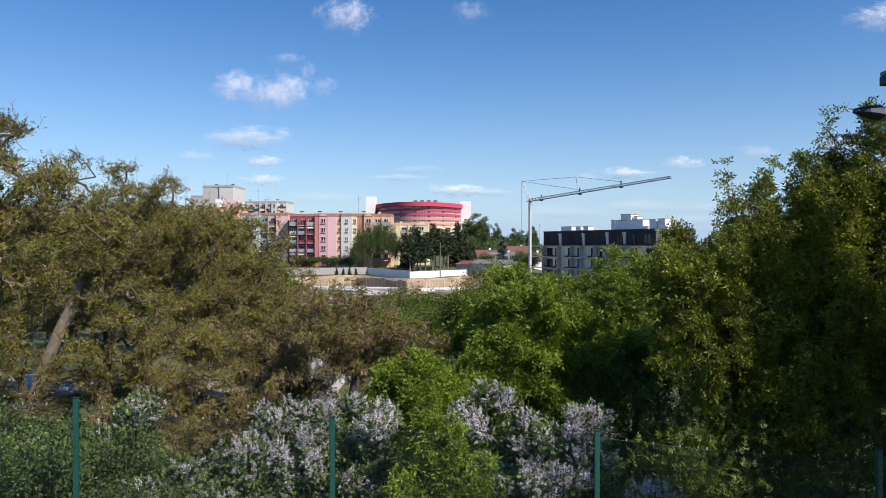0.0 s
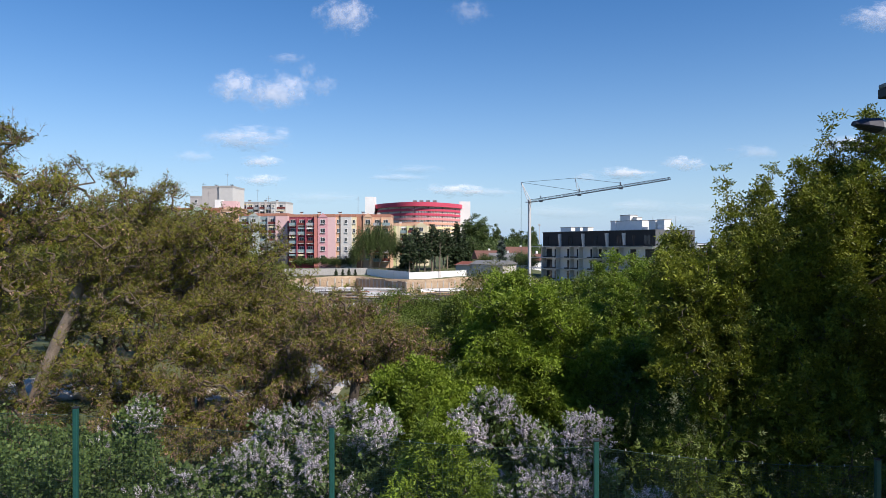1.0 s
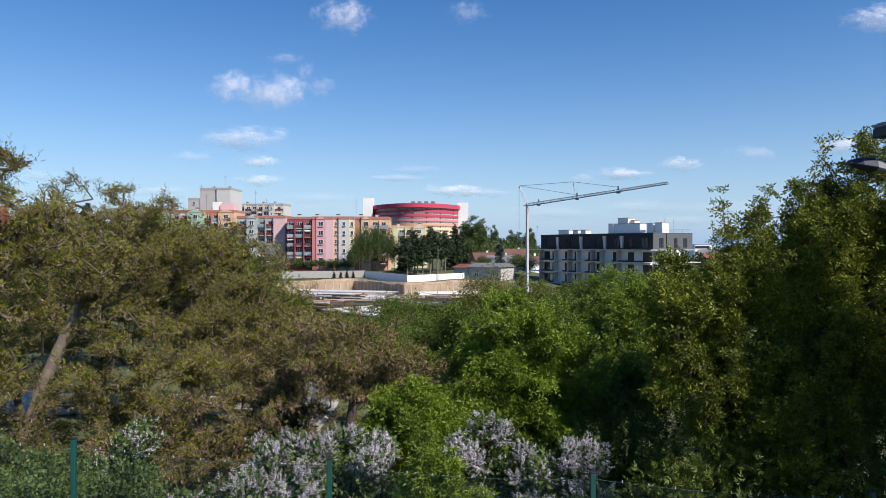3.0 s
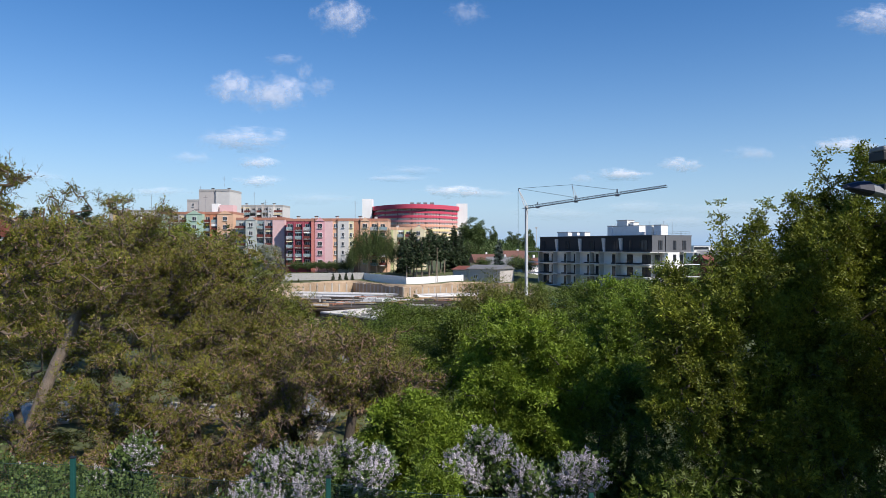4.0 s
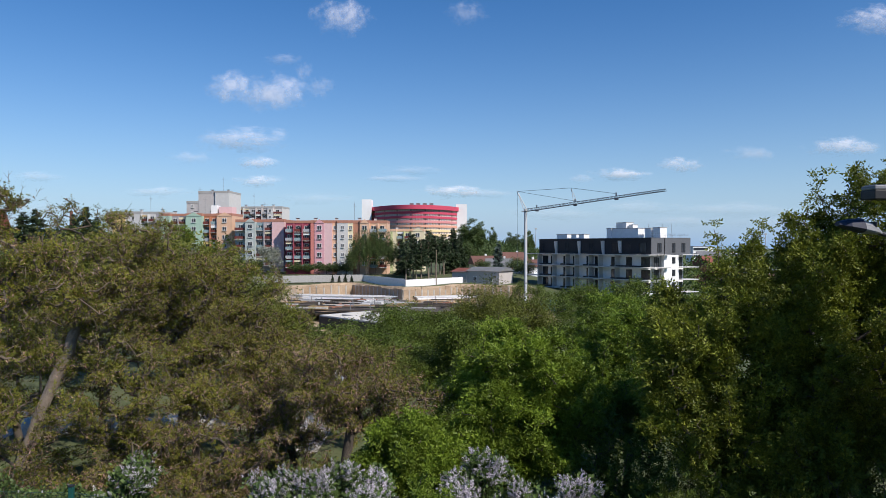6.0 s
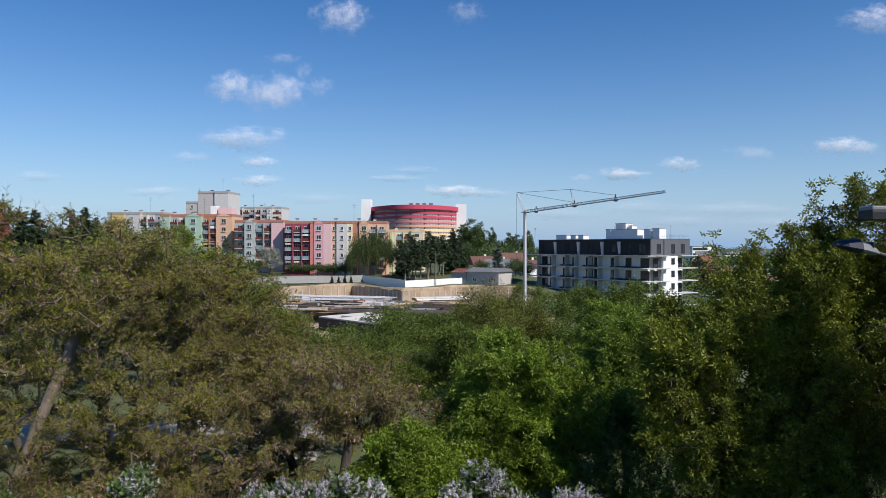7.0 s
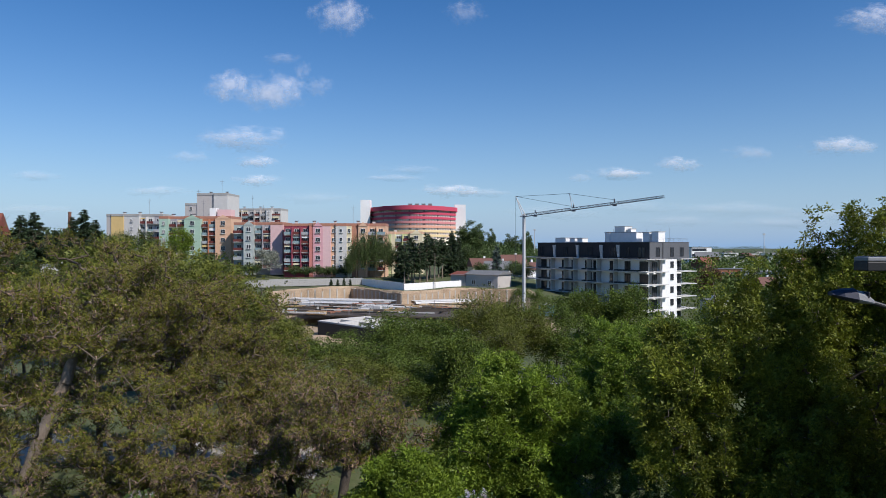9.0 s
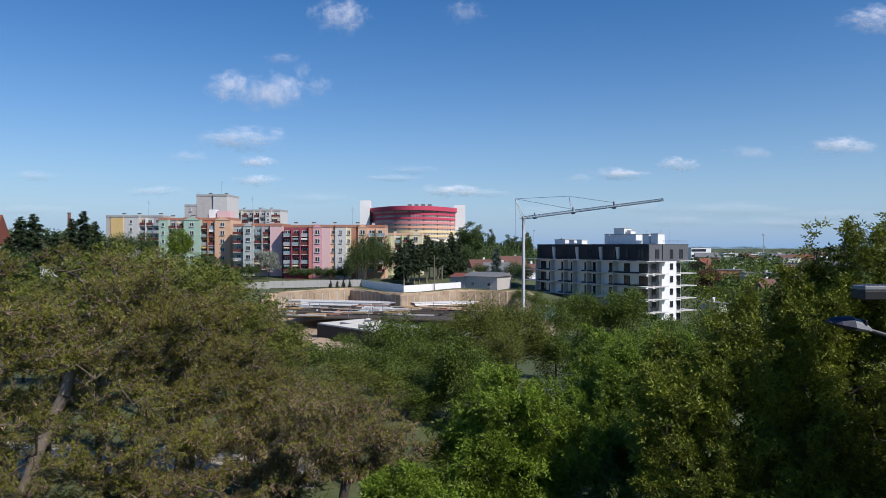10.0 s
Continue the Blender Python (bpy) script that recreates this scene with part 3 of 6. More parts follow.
# ---- round red hospital-like tower far behind ----
def drum():
    b = thing("curved_tower", pose(-28, 632, -2), "tall curved tower with red and cream bands, white end walls", "building")
    R, cx, cy = 78.0, 0.0, 66.0
    a0, a1, deep = radians(-130), radians(-55), 3.6

    def oval(r, a):
        """Place on the oval front: the ends run back more than on a round tower."""
        return cx + r * math.cos(a), cy - R + deep * (R + r * math.sin(a))

    n, top, storeys = 36, 49.0, 11
    tints = {"band_cream": (0.78, 0.72, 0.56), "band_yellow": (0.74, 0.58, 0.32), "band_orange": (0.66, 0.34, 0.24), "band_rose": (0.60, 0.24, 0.24), "band_red": (0.52, 0.06, 0.11)}
    cols = [(k, tints[k]) for k, times in (("band_cream", 5), ("band_yellow", 2), ("band_orange", 1), ("band_rose", 1), ("band_red", 2)) for _ in range(times)]

    def arc_wall(name, r0, r1, z0, z1, material, label=""):
        v, f = [], []
        for i in range(n + 1):
            a = a0 + (a1 - a0) * i / n
            for r, z in ((r1, z0), (r1, z1), (r0, z1), (r0, z0)):
                v.append((*oval(r, a), z))
        for i in range(n):
            for k in range(4):
                f.append((4 * i + k, 4 * i + 4 + k, 4 * i + 4 + (k + 1) % 4, 4 * i + (k + 1) % 4))
        f += [(0, 1, 2, 3), (4 * n + 3, 4 * n + 2, 4 * n + 1, 4 * n)]
        ob = new(name, mesh_of(name, v, f, material))
        ob.parent = b
        if label:
            ob["label"] = label
        return ob

    arc_wall("core", R - 12, R - 0.5, 0, top - 1, paint("drum_core", (0.78, 0.66, 0.60)))
    S = (top - 4.8) / storeys
    for k in range(storeys):
        z = S * k + 1.0
        nm, col = cols[k]
        arc_wall("band", R - 0.6, R, z, z + S * 0.52, paint(nm, col))
        for i in range(40):
            a = a0 + (a1 - a0) * (i + 0.5) / 40
            share_part("window", ("drum_win", i % 5 == 0), lambda bm: add_box(bm, (1.2, 0.3, S * 0.48 - 0.5), (0, 0, 0)), M["glass_pale"] if i % 5 else M["glass"],
                       pose(*oval(R - 0.45 / deep, a), z + S * 0.76, 0, 0, math.degrees(math.atan2(deep * math.cos(a), -math.sin(a)))), b)
    arc_wall("cornice", R - 6, R + 0.8, top - 3.8, top, paint("band_red", (0.52, 0.04, 0.10)), "deep red cornice")
    for a, w, dp, h in ((a0, 9.0, 15, 56.0), (a1, 10.5, 15, 52.0)):
        r = R - 6
        s = -1 if a == a0 else 1
        box_part("end_wall", (w, dp, h), (cx + r * math.cos(a) + s * (-1.0 if s < 0 else 2.6), oval(R, a)[1] - (26 if s < 0 else 4), h / 2), M["white"], b, "white end wall")
    for x in (0, 6, 12, 18):
        box_part("roof_box", (3.5, 3, 2.2), (x - 2, 0.5 + cy - R + 9, top + 1.0), M["roof_grey"], b)
    return b


drum()


# ---- painted panel houses ----
def make_balcony(bm, w, rail):
    add_box(bm, (w, 1.3, 0.16), (0, -0.65, 0.0))


def balcony(parent, x, y, z, w, colour, rz=0):
    m = pose(x, y, z, 0, 0, rz)
    slab = share_part("balcony", ("slab", w), lambda bm: make_balcony(bm, w, 0), M["concrete_light"], m, parent)
    def rail(bm):
        add_box(bm, (w, 0.06, 0.85), (0, -1.27, 0.6))
        for s in (-1, 1):
            add_box(bm, (0.06, 1.2, 0.85), (s * (w / 2 - 0.03), -0.64, 0.6))
    share_part("railing", ("rail", w, colour), rail, M[colour], pose(0, 0, 0), slab)


def panel_house(label, m, storeys, S, depth, segs, roof, seed=0, base=0.6, parapet=1.1):
    """segs, left to right: (width, set-forward, paint, kind), kind: 'w' windows, 'b' balconies, 'n' narrow windows, '-' blank."""
    rng = random.Random(seed)
    b = thing("apartment_house", m, label, "building", "painted panel houses")
    x, H = 0.0, base + storeys * S + parapet
    for w, fwd, col, kind in segs:
        d = depth + fwd
        box_part("wall", (w, d, H - 0.5), (x + w / 2, depth / 2 - fwd / 2, (H - 0.5) / 2), M[col], b)
        box_part("parapet", (w + 0.06, d + 0.2, 0.85), (x + w / 2, depth / 2 - fwd / 2, H - 0.42), M[roof], b)
        if kind == "w":
            bm = bmesh.new()
            y0 = -fwd - 0.14
            vs = [bm.verts.new(q) for q in ((x + 0.1, y0, H - 0.9), (x + w - 0.1, y0, H - 0.9), (x + w / 2, y0, H + 0.35), (x + 0.1, y0 + 0.5, H - 0.9), (x + w - 0.1, y0 + 0.5, H - 0.9), (x + w / 2, y0 + 0.5, H + 0.35))]
            for q in ((0, 1, 2), (5, 4, 3), (1, 4, 5, 2), (3, 0, 2, 5), (0, 3, 4, 1)):
                bm.faces.new([vs[v] for v in q])
            part("gable", bm, M[col], b)
        for k in range(storeys):
            z = base + S * k + 1.45
            if kind == "w":
                n = max(1, int(w // 3.2))
                for i in range(n):
                    window(b, x + w * (i + 0.5) / n, -fwd - 0.03, z, 1.5, 1.45, 0, "frame_white", True)
            elif kind == "n":
                window(b, x + w / 2, -fwd - 0.03, z, 0.9, 1.3, 0, "frame_white", True)
            elif kind == "b":
                n = max(1, int(w // 2.5))
                for i in range(n):
                    cxx = x + w * (i + 0.5) / n
                    window(b, cxx - 0.2, -fwd - 0.03, z - 0.3, 1.5, 2.0, 0, "frame_white")
                    balcony(b, cxx, -fwd, z - 1.35, w / n - 0.3, rng.choice(["rail_red", "rail_red", "rail_red", "rail_grey", "rail_blue"]))
                    if i:
                        box_part("divider", (0.22, 1.75, S - 0.02), (x + w * i / n, -fwd - 0.88, z - 0.02), M[col], b)
                    if rng.random() < 0.35:
                        box_part("awning", (w / n - 0.5, 0.06, rng.uniform(0.4, 0.9)), (cxx, -fwd - 1.2, z + 0.75), M[rng.choice(["cream", "rail_blue", "white", "ochre"])], b, "hanging washing or blind")
        x += w
    n = int(x / 6)
    for i in range(n):
        xx = (i + 0.5 + rng.uniform(-0.2, 0.2)) * x / n
        box_part("vent_stack", (0.9, 0.7, 0.8), (xx, depth * 0.45, H + 0.4), M["concrete_light"], b)
        box_part("vent_cap", (1.2, 1.0, 0.15), (xx, depth * 0.45, H + 0.87), M["tar"], b)
    bm = bmesh.new()
    ax = x * rng.uniform(0.3, 0.7)
    add_bar(bm, (ax, depth * 0.5, H), (ax, depth * 0.5, H + 6), 0.05, 5)
    add_bar(bm, (ax - 0.8, depth * 0.5, H + 5.2), (ax + 0.8, depth * 0.5, H + 5.2), 0.03, 4)
    add_bar(bm, (ax - 0.5, depth * 0.5, H + 4.6), (ax + 0.5, depth * 0.5, H + 4.6), 0.03, 4)
    part("aerial", bm, M["lamp_grey"], b)
    return b


for nm, c in (("rail_red", (0.14, 0.035, 0.03)), ("rail_grey", (0.36, 0.38, 0.40)), ("rail_blue", (0.24, 0.33, 0.35)), ("rail_yellow", (0.50, 0.40, 0.08)),
              ("pink", (0.62, 0.33, 0.36)), ("pale_pink", (0.68, 0.46, 0.46)), ("crimson", (0.30, 0.06, 0.09)), ("coral", (0.55, 0.20, 0.17)), ("peach", (0.66, 0.42, 0.28)), ("orange", (0.44, 0.18, 0.10)),
              ("mint", (0.36, 0.50, 0.40)), ("grey_green", (0.42, 0.46, 0.44)), ("ochre", (0.66, 0.47, 0.20)), ("cream", (0.70, 0.62, 0.42)), ("pale_grey", (0.56, 0.55, 0.53)),
              ("lilac_grey", (0.36, 0.34, 0.36)), ("lime", (0.56, 0.58, 0.30)), ("rust", (0.42, 0.20, 0.13)), ("roof_rust", (0.40, 0.19, 0.13)), ("warm_grey", (0.46, 0.43, 0.41))):
    paint(nm, c)

B = -1.8
s1 = panel_house("five-storey house section with mint green and orange bays", pose(px_x(281, 237), 237, 3.9, 0, 0, -2), 5, 2.85, 11,
            [(3.1, 0.0, "mint", "n"), (5.6, B, "lilac_grey", "b"), (5.6, 0.2, "mint", "w"), (5.1, B, "orange", "b"), (5.4, 0.2, "peach", "w")], "roof_rust", 1, base=2.0, parapet=1.0)
panel_house("five-storey house section in grey green and pale pink", pose(px_x(410, 229), 229, 1.6, 0, 0, -3), 5, 2.85, 11,
            [(3.9, B, "grey_green", "b"), (3.4, 0.2, "grey_green", "w"), (5.6, B, "lilac_grey", "b"), (4.0, 0.2, "pale_pink", "-")], "roof_rust", 7, base=2.0, parapet=1.0)
# pale_pink and cream strips paint sunlit side faces flat into this front
panel_house("five-storey house section in crimson, pink, grey and yellow", pose(px_x(500, 222), 222, 1.0, 0, 0, -1), 5, 2.85, 11,
            [(8.4, B, "crimson", "b"), (1.3, 0.0, "coral", "-"), (3.1, 0.2, "pink", "w"), (2.5, 0.1, "pale_pink", "-"), (1.6, -0.4, "peach", "n"), (3.5, 0.1, "pale_grey", "n"), (1.5, -0.3, "cream", "n"),
             (2.2, -0.8, "rust", "-"), (3.0, -0.3, "peach", "w"), (5.6, B, "peach", "b")], "roof_rust", 2, base=2.0, parapet=1.0)
panel_house("yellow and grey five-storey house end", pose(px_x(188, 258), 258, 5.6, 0, 0, -4), 5, 2.85, 11,
            [(1.9, 0, "warm_grey", "-"), (4.8, 0.3, "ochre", "-"), (5.8, 0, "pale_grey", "n"), (5.0, B, "pale_grey", "b"), (3.4, B, "lilac_grey", "b")], "concrete", 3, base=2.0, parapet=1.0)
panel_house("lower house in lime and cream with balconies", pose(px_x(674, 246), 246, 0.3, 0, 0, -2), 5, 2.7, 11,
            [(3.6, 0.2, "lime", "-"), (1.2, 0, "cream", "-"), (5.4, B, "lime", "b"), (4.4, 0.3, "cream", "w")], "peach", 4, base=1.4, parapet=0.9)
panel_house("tall grey tower house with narrow windows", pose(px_x(327, 277), 277, 4.0, 0, 0, -3), 8, 2.75, 14,
            [(4.8, 0, "warm_grey", "n")], "concrete", 5, base=1.2, parapet=0.8)
# the lighter pale_grey strip paints the tower's sunlit right side flat
panel_house("blank grey lift block of the tower house", pose(px_x(348, 276.5), 276.5, 4.0, 0, 0, -3), 9, 2.75, 13,
            [(7.0, 0, "warm_grey", "-"), (5.6, 0.6, "pale_grey", "-")], "concrete", 5, base=2.2, parapet=1.0)
panel_house("grey balconied slab house behind the painted row", pose(px_x(404, 300), 300, 4.0, 0, 0, -5), 8, 2.65, 12,
            [(8.5, B, "pale_grey", "b"), (8, B, "warm_grey", "b"), (2.4, 0, "pale_grey", "n"), (3.6, B, "pale_grey", "b")], "concrete", 6, base=1.2, parapet=0.8)
box_part("roof_room", (4.6, 4.5, 2.4), (21.6, 4.5, 18.4), M["pale_pink"], s1, "pale pink rooftop room")
box_part("roof_room", (2.2, 3.0, 3.0), (17.6, 4.0, 18.6), M["white"], s1, "white stair head")

# ---- ball-stop fence: green posts with a knotted net ----
def fence():
    f = thing("net_fence", pose(0, 0, 0), "tall green ball-stop net on steel posts", "fence")
    xs = (-13.5, -8.06, -2.60, 2.81, 8.38, 14.0)
    ys = (15.1, 14.85, 14.60, 14.35, 14.15, 13.9)
    tops = (5.05, 4.77, 4.44, 4.24, 3.93, 3.6)
    feet = [float(ground_z(x, y)) for x, y in zip(xs, ys)]
    for x, y, z, g in zip(xs, ys, tops, feet):
        bm = bmesh.new()
        add_box(bm, (0.10, 0.10, z - g + 0.3), (x, y, (z + g - 0.3) / 2), 0, 0.012)
        p = part("post", bm, M["steel_green"], f)
        bm = bmesh.new()
        add_box(bm, (0.115, 0.115, 0.03), (x, y, z + 0.018), 0, 0.008)
        part("cap", bm, M["lamp_dark"], p)
    rng = np.random.default_rng(8)
    for i in range(len(xs) - 1):
        x0, x1, y0, y1 = xs[i] + 0.06, xs[i + 1] - 0.06, ys[i], ys[i + 1]
        t0, t1, g0, g1 = tops[i] - 0.12, tops[i + 1] - 0.12, feet[i] + 0.05, feet[i + 1] + 0.05
        n, k = 103, 85
        u, w = np.meshgrid(np.linspace(0, 1, n), np.linspace(0, 1, k))
        top = t0 + (t1 - t0) * u - 0.10 * np.sin(np.pi * u) - 0.02 * np.abs(np.sin(np.pi * u * 10))
        bot = g0 + (g1 - g0) * u
        z = bot + (top - bot) * w
        x, y = x0 + (x1 - x0) * u, y0 + (y1 - y0) * u + 0.05 * np.sin(np.pi * u) * np.sin(np.pi * w) + rng.normal(0, 0.004, u.shape)
        P = np.stack([x, y, z], -1)
        r, v, fc, c = 0.0016, [], [], 0
        R, C = P[:, ::3], P[::7]
        for a, b in ((R[:, :-1], R[:, 1:]), (C[:-1], C[1:])):
            a, b = a.reshape(-1, 3), b.reshape(-1, 3)
            s = unit(np.cross(b - a, np.array([[0, 1.0, 0]]))) * r
            o = np.array([[0, r, 0]])
            q = np.stack([a - s, a + s, b + s, b - s, a - o, a + o, b + o, b - o], 1)
            m = len(a)
            v.append(q.reshape(-1, 3))
            base = c + np.arange(m)[:, None] * 8
            fc.append(np.concatenate([base + np.array([[0, 1, 2, 3]]), base + np.array([[4, 5, 6, 7]])]))
            c += m * 8
        net = new("net", quads_mesh("net", np.concatenate(v), np.concatenate(fc), M["net"]))
        net.parent = f
        bm = bmesh.new()
        tp = P[-1][::4]
        for a, b in zip(tp[:-1], tp[1:]):
            add_bar(bm, a, b, 0.006, 4)
        part("top_rope", bm, M["net"], f)
        for j in range(1, 10):
            q = P[-1][int(j * (n - 1) / 10)]
            share_part("clip", "net_clip", lambda bm: add_box(bm, (0.02, 0.02, 0.05), (0, 0, 0.01)), M["concrete"], pose(*q), f)


fence()


# ---- street lamp with a floodlight ----
def lamp():
    l = thing("street_lamp", pose(7.85, 12.1, float(ground_z(7.76, 12.1))), "grey lamp pole with an LED head and a floodlight", "lamp")
    g = float(ground_z(7.76, 12.1))
    bm = bmesh.new()
    add_bar(bm, (0, 0, -0.2), (0, 0, 10.9 - g), 0.11, 16, 0.05)
    part("pole", bm, M["lamp_grey"], l, "tapered galvanised pole", True)
    # LED head: a flat tapering shell that points along -x
    hz = 10.03 - g
    bm = bmesh.new()
    secs = ((-0.34, 0.05, 0.05), (-0.40, 0.10, 0.09), (-0.52, 0.16, 0.15), (-0.70, 0.19, 0.18), (-0.92, 0.16, 0.13), (-1.08, 0.08, 0.05))
    rings = []
    for x, w, h in secs:
        zc = hz + 0.02 - x * 0.20
        rings.append([bm.verts.new((x - 0.06, w * math.cos(a), zc + h * (math.sin(a) if math.sin(a) > 0 else 0.35 * math.sin(a)))) for a in [k * math.pi / 6 for k in range(12)]])
    for a, b in zip(rings[:-1], rings[1:]):
        for k in range(12):
            bm.faces.new((a[k], a[(k + 1) % 12], b[(k + 1) % 12], b[k]))
    bm.faces.new(rings[0])
    bm.faces.new(rings[-1][::-1])
    bmesh.ops.recalc_face_normals(bm, faces=bm.faces)
    head = part("lamp_head", bm, M["lamp_grey"], l, "grey LED lamp head")
    bm = bmesh.new()
    rings = []
    for x, w, h in ((-0.70, 0.205, 0.192), (-0.92, 0.166, 0.137), (-1.095, 0.085, 0.056)):
        zc = hz + 0.02 - x * 0.20
        rings.append([bm.verts.new((x - 0.06, w * math.cos(a), zc + h * (math.sin(a) if math.sin(a) > 0 else 0.35 * math.sin(a)))) for a in [k * math.pi / 6 for k in range(12)]])
    for a, b in zip(rings[:-1], rings[1:]):
        for k in range(12):
            bm.faces.new((a[k], a[(k + 1) % 12], b[(k + 1) % 12], b[k]))
    bm.faces.new(rings[0])
    bm.faces.new(rings[-1][::-1])
    bmesh.ops.recalc_face_normals(bm, faces=bm.faces)
    part("lens_cover", bm, M["lens_blue"], head, "dark blue lens cover")
    box_part("hinge", (0.03, 0.30, 0.10), (-0.56, 0, hz + 0.24), M["lamp_dark"], head, "", 0, 0.01)
    bm = bmesh.new()
    add_bar(bm, (0.02, 0, hz - 0.04), (-0.44, 0, hz + 0.10), 0.04, 10)
    part("arm", bm, M["lamp_dark"], l)
    # floodlight: a shallow box with a dark front
    fz = 10.83 - g
    fl = box_part("floodlight", (0.54, 0.36, 0.075), (-0.50, -0.22, fz + 0.055), M["lamp_grey"], l, "grey floodlight housing", 4, 0.02)
    box_part("front_glass", (0.55, 0.37, 0.16), (-0.50, -0.22, fz - 0.065), M["lamp_black"], fl, "dark glass front", 4, 0.015)
    for k in range(7):
        box_part("cooling_fin", (0.012, 0.3, 0.02), (-0.71 + k * 0.07, -0.22, fz + 0.098), M["lamp_grey"], fl, "", 4)
    bm = bmesh.new()
    add_bar(bm, (0.0, 0, fz), (-0.30, -0.12, fz), 0.03, 8)
    part("bracket", bm, M["lamp_dark"], l)


M["lamp_black"] = mat("lamp_black", (0.004, 0.004, 0.005), (0.008, 0.008, 0.009), 6, 0.55)
M["lens_blue"] = mat("lens_blue", (0.012, 0.014, 0.035), (0.016, 0.02, 0.045), 4, 0.6)
lamp()


# ---- site fences ----
def wall_run(name, label, a, b, top, foot, step, material, post_mat, planks=0):
    """A fence of panels between posts from a to b, with level tops."""
    f = thing(name, pose(0, 0, 0), label, "fence")
    a, b = Vector(a), Vector(b)
    d = b - a
    n = max(1, round(d.length / step))
    rz = math.degrees(math.atan2(d.y, d.x))
    for i in range(n):
        c = a + d * ((i + 0.5) / n)
        ln = d.length / n
        if planks:
            for k in range(planks):
                h = (top - foot) / planks
                share_part("panel", (name, round(ln, 2), planks, top - foot), lambda bm: add_box(bm, (ln - 0.14, 0.06, h - 0.02), (0, 0, 0), 0, 0.0), M[material], pose(c.x, c.y, foot + h * (k + 0.5), 0, 0, rz), f)
        else:
            share_part("panel", (name, round(ln, 2), top - foot), lambda bm: add_box(bm, (ln - 0.02, 0.07, top - foot), (0, 0, 0)), M[material], pose(c.x, c.y, (top + foot) / 2, 0, 0, rz), f)
    for i in range(n + 1):
        c = a + d * (i / n)
        share_part("post", (name, "post", top - foot), lambda bm: add_box(bm, (0.16, 0.16, top - foot + 0.3), (0, 0, 0)), M[post_mat], pose(c.x, c.y + (0 if planks else 0.1), (top + foot) / 2, 0, 0, rz), f)
    return f


wall_run("site_fence", "white sheet-metal site fence along the pit edge", (-24.0, 205), (-10.3, 180), 1.45, -0.75, 2.4, "white", "lamp_grey")
wall_run("site_fence", "white sheet-metal site fence beside the pines", (-10.2, 179.9), (5.0, 197), 1.25, -0.85, 2.4, "white", "lamp_grey")
wall_run("concrete_fence", "grey concrete panel fence of stacked slabs", (-66, 189), (-49, 196), 1.35, -0.7, 2.1, "concrete", "concrete", 4)
wall_run("concrete_fence", "grey concrete panel fence above the sand face", (-49, 196.1), (-24.2, 205), 1.6, -0.4, 2.1, "concrete", "concrete", 4)
bm = bmesh.new()
add_bar(bm, (-2.3, 188, -1), (-2.3, 188, 9.0), 0.11, 8, 0.08)
ob = thing("utility_pole", pose(0, 0, 0), "weathered timber utility pole", "pole")
part("pole", bm, M["bark_pale"], ob)


